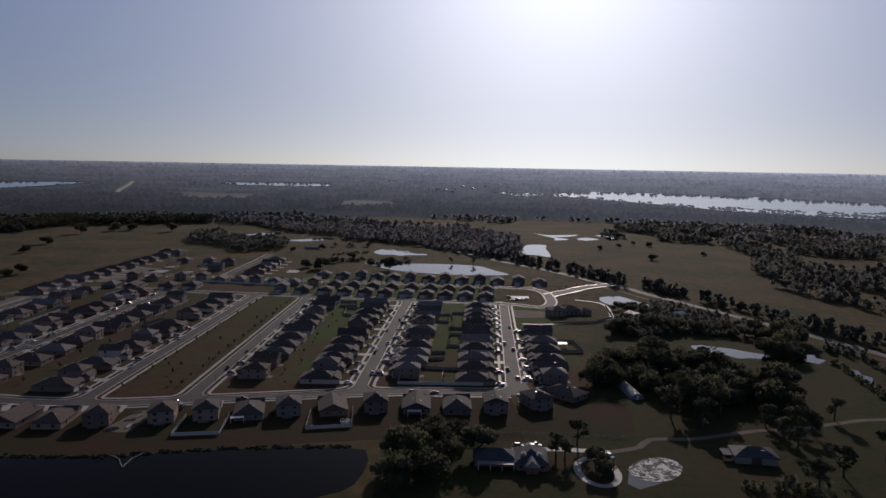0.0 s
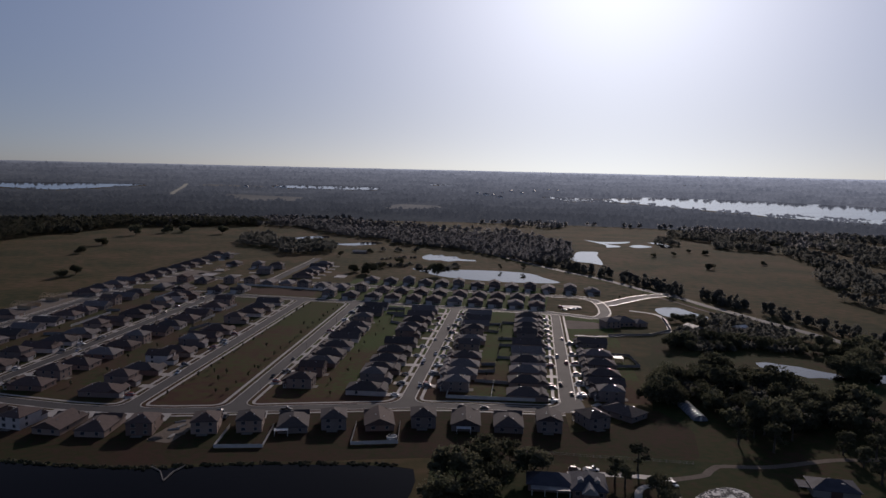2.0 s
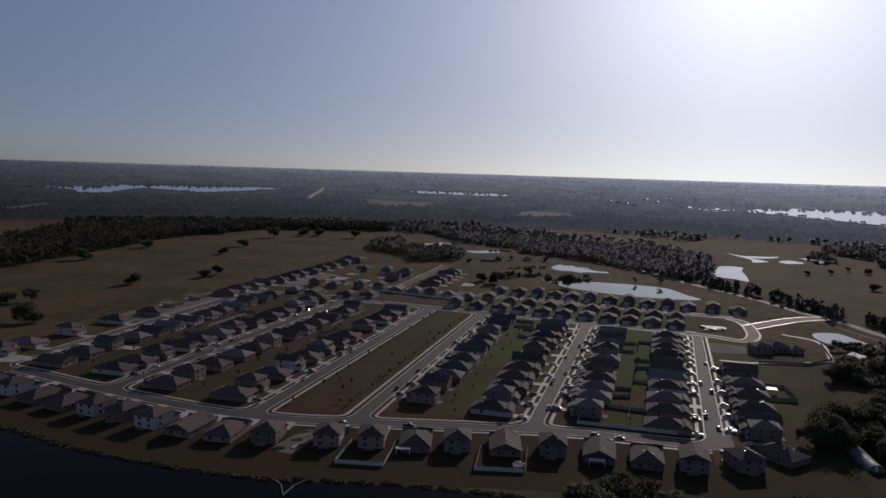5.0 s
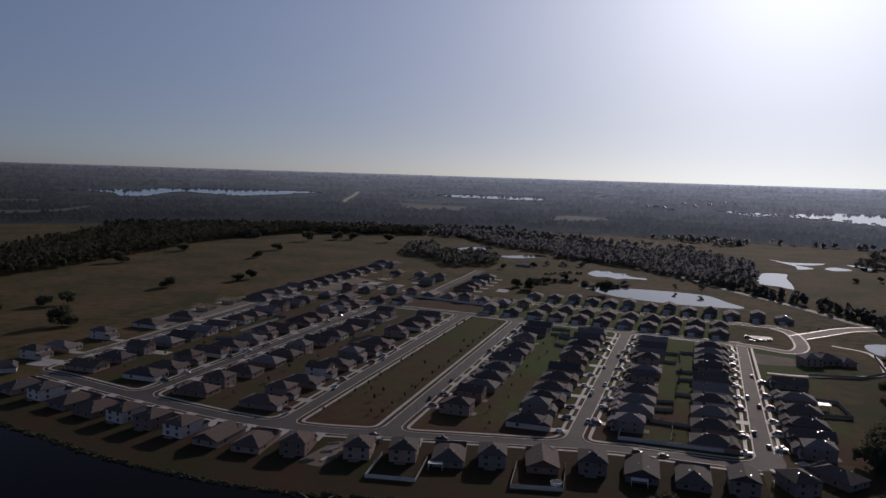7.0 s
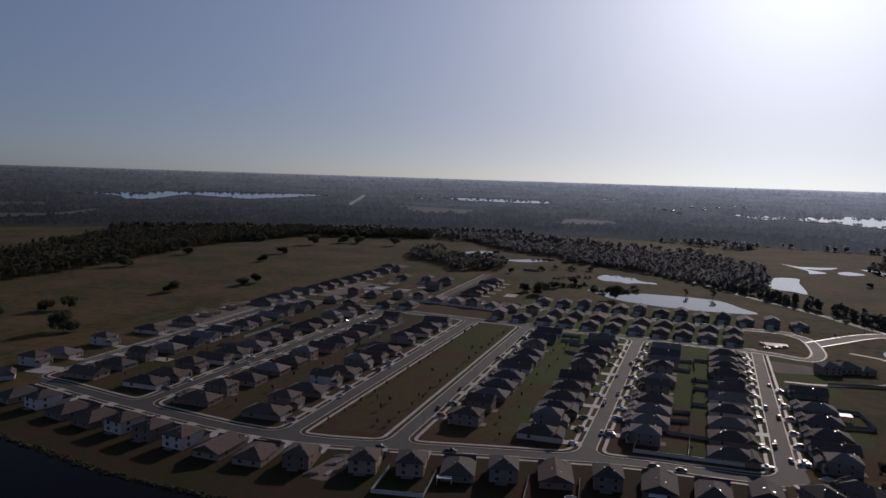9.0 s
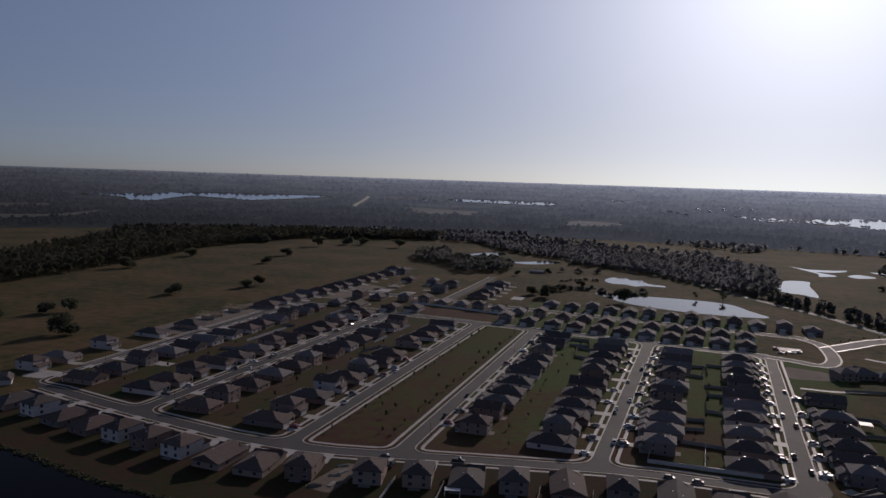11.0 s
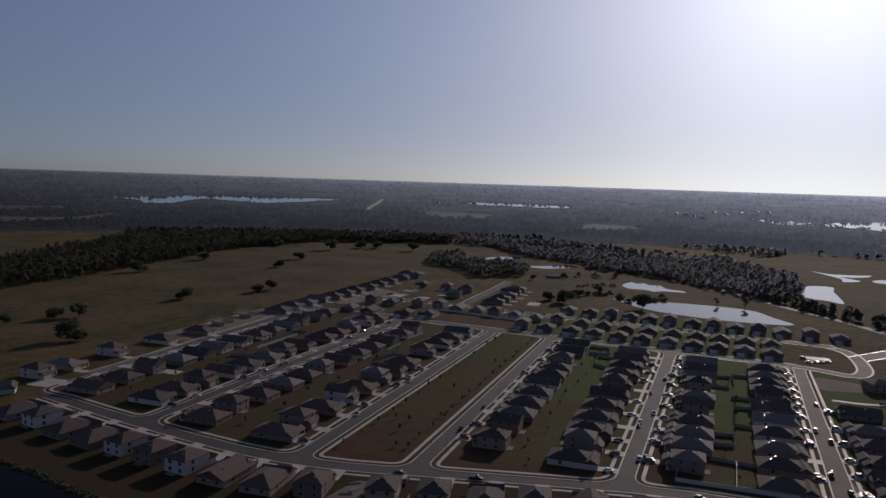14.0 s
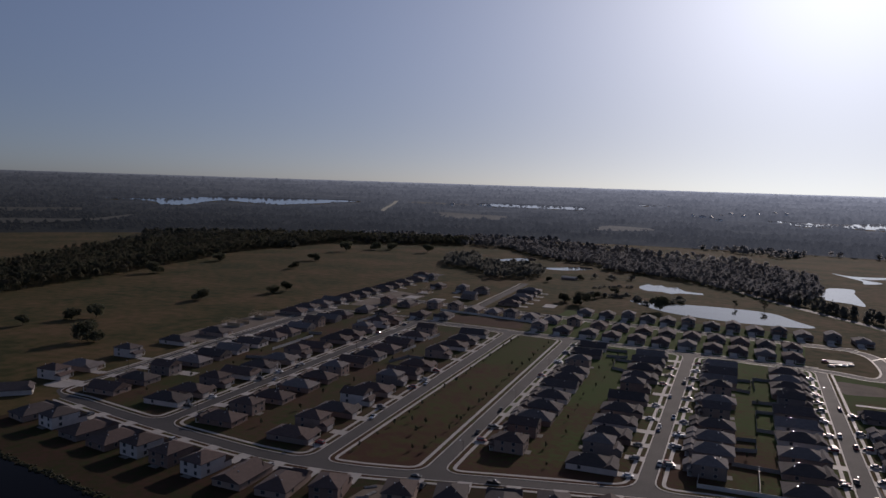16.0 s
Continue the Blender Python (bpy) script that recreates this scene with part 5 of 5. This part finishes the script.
lamp = make_lamp()
for i, (s, side, y) in enumerate(((1, 1, 372), (1, -1, 450), (1, 1, 530), (2, -1, 350), (2, -1, 430), (2, -1, 520), (3, 1, 374), (3, 1, 460), (3, 1, 540), (4, 1, 384), (4, -1, 455), (4, 1, 530), (5, -1, 400), (5, 1, 470), (5, -1, 545), (0, 1, 420), (0, 1, 500))):
    m = pose(STREETS[s](y) + side * 5.0, y, 0.12, 0, 0, 90 * side * -1)
    if i:
        copy_thing(lamp, m)
    else:
        lamp.matrix_basis = m

# ---- buildings outside the rows ----
M_TIN = material("grey tin roofing", [(0.055, 0.055, 0.07), (0.10, 0.10, 0.12)], 0.3, 4.0, 0.75, 0.2, 0.0, spec=0.15)
M_PALETIN = material("pale tin roofing", [(0.15, 0.145, 0.145), (0.34, 0.33, 0.32)], 0.3, 4.0, 0.6, 0.2)
M_PLASTIC = material("pale plastic sheeting", [(0.10, 0.11, 0.14), (0.22, 0.24, 0.28)], 0.3, 3.0, 0.85, 0.2)
M_TIMBER = material("raw timber", [(0.30, 0.22, 0.14), (0.46, 0.36, 0.24)], 0.6, 5.0, 0.9)
M_SCUM = material("pond scum", [(0.02, 0.025, 0.03), (0.05, 0.05, 0.05), (0.55, 0.54, 0.50), (0.75, 0.74, 0.70)], 0.3, 1.1, 0.85, 0.3, spread=0.10)


def farmhouse():
    ob = tagged(new("farmhouse"), label="old low house with grey and pale tin roofs among oaks", category="house")
    part("wall", merged(boxed(-14, -5, 0, 2, 5, 3.0), boxed(2, -8, 0, 14, 7, 3.2)), M_WALLS[3], ob)
    part("roof", hip_roof(-14, -5, 2, 5, 3.0, 2.8, 0.8), M_TIN, ob, "grey tin roof")
    part("roof", hip_roof(2.0, -8, 14, 7, 3.2, 3.6, 0.8), M_TIN, ob)
    for x0, y0 in ((4.0, -5.6), (10.0, -5.6), (6.5, 3.4)):
        part("dormer", merged(boxed(x0, y0, 4.0, x0 + 1.8, y0 + 2.4, 5.6), hip_roof(x0, y0, x0 + 1.8, y0 + 2.4, 5.6, 0.7, 0.2, True)), M_PALETIN, ob, "pale roof dormer")
    part("porch_roof", boxed(-13, -9, 2.5, 1.5, -5.05, 2.7), M_PALETIN, ob, "pale flat porch roof")
    for x in (-12.6, -8, -3.5, 1):
        part("post", boxed(x, -8.8, 0, x + 0.2, -8.6, 2.5), M_WHITE, ob)
    part("gable", hip_roof(5.5, -11, 10.5, -6, 3.0, 2.4, 0.4, True), M_PALETIN, ob, "pale gabled porch roof")
    part("porch_wall", boxed(5.7, -10.8, 0, 10.3, -8.05, 3.0), M_WALLS[3], ob)
    add_window(ob, 12.2, -8, 1.0, (0, -1)), add_window(ob, 3.8, -8, 1.0, (0, -1)), add_window(ob, -10, -5, 1.0, (0, -1)), add_window(ob, -5, -5, 1.0, (0, -1))
    part("front_door", boxed(7.5, -10.9, 0, 8.5, -10.78, 2.1), M_DOOR, ob)
    return ob


farmhouse().matrix_basis = pose(28, 277, 0, 0, 0, -3)


def barn(x, y, turn):
    ob = tagged(new("barn"), label="low dark barn with a grey tin roof", category="barn")
    part("wall", boxed(-8, -5.5, 0, 8, 5.5, 3.2), M_WOODFENCE, ob)
    part("roof", hip_roof(-8, -5.5, 8, 5.5, 3.2, 2.4, 0.7), M_TIN, ob)
    part("lean_to_roof", boxed(-12.5, -3.5, 2.4, -8.75, 3.5, 2.6), M_TIN, ob)
    for yy in (-3.2, 3.0):
        part("post", boxed(-12.3, yy, 0, -12.1, yy + 0.2, 2.4), M_BARK, ob)
    part("door", boxed(-2, -5.57, 0, 2, -5.45, 2.8), M_DOOR, ob)
    for sx, sy in ((2.2, -2.6), (-1.5, 1.2)):
        part("skylight", boxed(sx, sy, 4.2, sx + 1.3, sy + 1.0, 4.95), M_PALETIN, ob, "white roof light")
    ob.matrix_basis = pose(x, y, 0, 0, 0, turn)


barn(127, 284, -8)


def shed(x, y, turn, w, l, roof, label):
    ob = tagged(new("shed"), label=label, category="shed")
    part("wall", boxed(-w, -l, 0, w, l, 2.6), M_WALLS[2], ob)
    part("roof", hip_roof(-w, -l, w, l, 2.6, 1.5, 0.5, True), roof, ob)
    part("door", boxed(-0.6, -l - 0.06, 0, 0.6, -l + 0.05, 2.0), M_DOOR, ob)
    ob.matrix_basis = pose(x, y, 0, 0, 0, turn)


shed(-181, 1002, 80, 5.0, 9.0, M_PALETIN, "low pale-roofed shed in the meadow")
shed(153, 570, 25, 4.5, 6.0, M_PALETIN, "small shed with a pale tin roof among trees")
shed(189, 574, -60, 3.0, 5.0, M_WHITE, "small white-roofed shed behind a thicket")


def polytunnel(x, y, turn):
    ob = tagged(new("greenhouse"), label="half-round plastic greenhouse at the edge of trees", category="greenhouse")
    bm = bmesh.new()
    rows = []
    for yy in (-12, 12):
        rows.append([bm.verts.new((3.4 * math.cos(a), yy, 2.8 * math.sin(a))) for a in np.linspace(0, math.pi, 13)])
    for i in range(12):
        bm.faces.new((rows[0][i], rows[1][i], rows[1][i + 1], rows[0][i + 1]))
    bm.faces.new(rows[0]), bm.faces.new(rows[1][::-1])
    part("cover", bm, M_PLASTIC, ob)
    for yy in np.linspace(-12, 12, 9):
        v, f = [], []
        ring = [(3.45 * math.cos(a), yy, 2.85 * math.sin(a)) for a in np.linspace(0, math.pi, 9)]
        for a, b in zip(ring, ring[1:]):
            limb(v, f, a, b, 0.05, 0.05, 4)
        mesh_object("hoop", v, f, M_METAL).parent = ob
    part("door", boxed(-0.6, -12.08, 0, 0.6, -11.98, 2.1), M_WHITE, ob)
    ob.matrix_basis = pose(x, y, 0, 0, 0, turn)


polytunnel(99, 371, 5)


def clubhouse():
    ob = tagged(new("clubhouse"), label="low clubhouse with several dark hip roofs", category="building")
    wings = ((-12, -10, 0, 2, 5.2, 2.6), (0, -6, 16, 8, 3.4, 3.4), (14, -9, 23, 2, 3.0, 2.4), (5, 8, 14, 15, 3.0, 2.2), (-8, 2, 1, 10, 3.0, 2.2))
    for x0, y0, x1, y1, h, rise in wings:
        part("wall", boxed(x0, y0, 0, x1, y1, h), M_WALLS[2], ob)
        part("roof", hip_roof(x0, y0, x1, y1, h, rise, 0.7), M_ROOFS[2], ob)
    for x in (-10, -6, -2):
        add_window(ob, x, -10, 0.8, (0, -1), 1.4, 1.4), add_window(ob, x, -10, 3.2, (0, -1), 1.4, 1.3)
    for x in (3, 7, 11):
        add_window(ob, x, -6, 0.8, (0, -1), 1.8, 1.6)
    part("front_door", boxed(15.8, -9.07, 0, 17.4, -8.95, 2.3), M_DOOR, ob)
    ob.matrix_basis = pose(95, 576, 0, 0, 0, 18)


clubhouse()


def house_shell(x, y, turn):
    """A house going up: slab, timber wall frames and roof trusses."""
    ob = tagged(new("unfinished_house"), label="unfinished timber house frame on a concrete slab", category="house")
    part("slab", boxed(-6.5, -9, 0, 6.5, 9, 0.2), M_CONCRETE, ob)
    for xx in np.linspace(-6.2, 6.2, 9):
        for yy in (-8.8, 8.8):
            part("stud", boxed(xx - 0.07, yy - 0.07, 0.2, xx + 0.07, yy + 0.07, 2.8), M_TIMBER, ob)
    for xx in (-6.2, 6.2):
        part("wall_sheet", boxed(xx - 0.05, -8.6, 0.2, xx + 0.05, 3.0, 2.8), M_TIMBER, ob, "bare plywood wall sheet")
    for yy in np.linspace(-8.5, 8.5, 12):
        v, f = [], []
        for a, b in (((-6.6, yy, 2.9), (6.6, yy, 2.9)), ((-6.6, yy, 2.9), (0, yy, 5.6)), ((6.6, yy, 2.9), (0, yy, 5.6))):
            limb(v, f, a, b, 0.09, 0.09, 4)
        mesh_object("truss", v, f, M_TIMBER).parent = ob
    ob.matrix_basis = pose(x, y, 0.05, 0, 0, turn)


house_shell(-370, 563, 90), house_shell(-370, 600, 90), house_shell(-300, 800, 0)
for x, y, w, d in ((-162, 782, 12, 20), (-300, 765, 13, 17), (-272, 760, 13, 17), (70, 648, 16, 10)):
    tagged(sheet("foundation_slab", [(x - w / 2, y - d / 2), (x + w / 2, y - d / 2), (x + w / 2, y + d / 2), (x - w / 2, y + d / 2)], 0.3, M_CONCRETE, kind="", label="pale bare concrete foundation slab on a lot", depth=0.3), category="slab", kind="thing")

# ---- the dug-up lot, the outfall, tracks ----
for i, (x, y, turn) in enumerate(((-140, 326, 40), (-137, 321, 70), (-139, 316, 20), (-136, 309, 85))):
    ob = tagged(new("pipe_stack"), label="pale building pipes lying on sand", category="pipes", group="building materials")
    for k in range(5):
        v, f = [], []
        limb(v, f, (-2.4, k * 0.34, 0.17), (2.4, k * 0.34, 0.17), 0.16, 0.16, 8)
        mesh_object("pipe", v, f, M_PALETIN).parent = ob
    ob.matrix_basis = pose(x, y, 0.06, 0, 0, turn)
for x, y, s in ((-142, 306, 1.0), (-134, 312, 0.7), (-376, 585, 1.2), (-368, 620, 1.0), (-310, 770, 1.3)):
    rng = random.Random(int(s * 100))
    bm = bmesh.new()
    bmesh.ops.create_icosphere(bm, subdivisions=3, radius=2.2)
    for v in bm.verts:
        v.co = Vector((v.co.x * 1.5, v.co.y, max(0, v.co.z) * 0.5)) * (s * (1 + 0.18 * noise.noise(v.co * 0.8)))
    me = bpy.data.meshes.new("sand_mound")
    bm.to_mesh(me)
    bm.free()
    me.materials.append(M_SAND)
    ob = tagged(new("sand_mound", me), label="heap of pale building sand", category="heap", group="building materials")
    ob.matrix_basis = pose(x, y, 0.03, 0, 0, 40)
outfall = tagged(new("pond_outfall"), label="pale concrete drain outfall in the pond bank", category="outfall")
for (xa, ya), (xb, yb) in (((-130.4, 276.8), (-125, 273)), ((-125, 273), (-120.2, 265)), ((-120.2, 265), (-120, 273)), ((-120, 273), (-117.8, 279.5))):
    length, a = math.hypot(xb - xa, yb - ya), math.degrees(math.atan2(yb - ya, xb - xa))
    part("wing_wall", boxed(0, -0.2, -0.3, length, 0.2, 0.45), M_PATIO, outfall).matrix_basis = pose(xa, ya, 0.05, 0, 0, a)
drive_line = spline([(70, 289), (84, 295), (91, 304), (112, 306), (143, 317), (160, 319), (184, 328), (211, 335), (270, 332)], step=5)
ribbon("track", drive_line, -1.7, 1.7, 0.0, 0.05, M_SAND, label="pale sandy track through the trees")
ribbon("drive", spline([(30, 290), (50, 291), (70, 289)], step=4), -2.0, 2.0, 0.0, 0.06, M_CONCRETE, label="pale concrete drive of the old house")
loop = [np.array((61 + 7.5 * math.cos(a), 269.5 + 13 * math.sin(a))) for a in np.linspace(0, math.tau, 32, endpoint=False)]
ribbon("drive_loop", loop, -1.4, 1.4, 0.0, 0.065, M_CONCRETE, True, label="pale loop drive round trees")
car(0, 69, 284, 20, "standing on the loop drive", 0.07), car(4, 40, 294, 80, "standing beside the old house", 0.07), car(3, 33, 293, 85, "standing beside the old house", 0.07)
sheet("water_scum", shifted(spline([(74, 272), (84, 282), (92, 283), (95, 275), (88, 264), (78, 262)], True, 3), 0.7, True), 0.085, M_SCUM, label="pale broken scum on the little pond")



def patio_cover(x, y, turn, w, d):
    ob = tagged(new("patio_cover"), label="flat white patio cover on posts behind a house", category="patio cover", group="patio covers")
    part("roof_panel", boxed(-w / 2, -d / 2, 2.5, w / 2, d / 2, 2.62), M_WHITE, ob)
    for xx in (-w / 2 + 0.1, w / 2 - 0.25):
        for yy in (-d / 2 + 0.1, d / 2 - 0.25):
            part("post", boxed(xx, yy, 0, xx + 0.15, yy + 0.15, 2.5), M_WHITE, ob)
    ob.matrix_basis = pose(x, y, 0.06, 0, 0, turn)


patio_cover(-91, front(-88) - 37.5, 13, 6, 3.2), patio_cover(-12, front(-11) - 37.5, 4, 6.5, 3), patio_cover(79, 466, 0, 6, 6)

pool = tagged(new("garden_pool"), label="round above-ground pool inside a fenced yard", category="pool")
bm = bmesh.new()
bmesh.ops.create_cone(bm, cap_ends=True, segments=28, radius1=2.3, radius2=2.3, depth=1.1)
part("basin", bm, M_WHITE, pool, "white round basin")
bm = bmesh.new()
bmesh.ops.create_circle(bm, cap_ends=True, segments=28, radius=2.1)
part("pool_water", bm, M_WATER, pool, "dark water").matrix_basis = pose(0, 0, 0.56)
pool.matrix_basis = pose(-42.8, 318.5, 0.58)

# brush along the pond's north bank
bank = [q for q in lake_south if q[1] > 268 and -425 < q[0] < -30]
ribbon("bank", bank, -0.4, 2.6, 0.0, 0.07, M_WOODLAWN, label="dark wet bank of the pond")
rng = random.Random(9)
rv, rf = [], []
for q, nrm in zip(bank, normals_of(bank)):
    for k in range(26):
        p = q + nrm * rng.uniform(-0.3, 2.0) + np.array((rng.uniform(-4.5, 4.5), rng.uniform(-0.7, 0.7)))
        s = rng.uniform(0.25, 0.7)
        blob(rv, rf, (p[0], p[1], 0.25), (s * 1.3, s, s), rng)
tagged(mesh_object("reeds", rv, rf, M_REED), label="dark reeds and brush along the pond bank", category="reeds", kind="stuff")
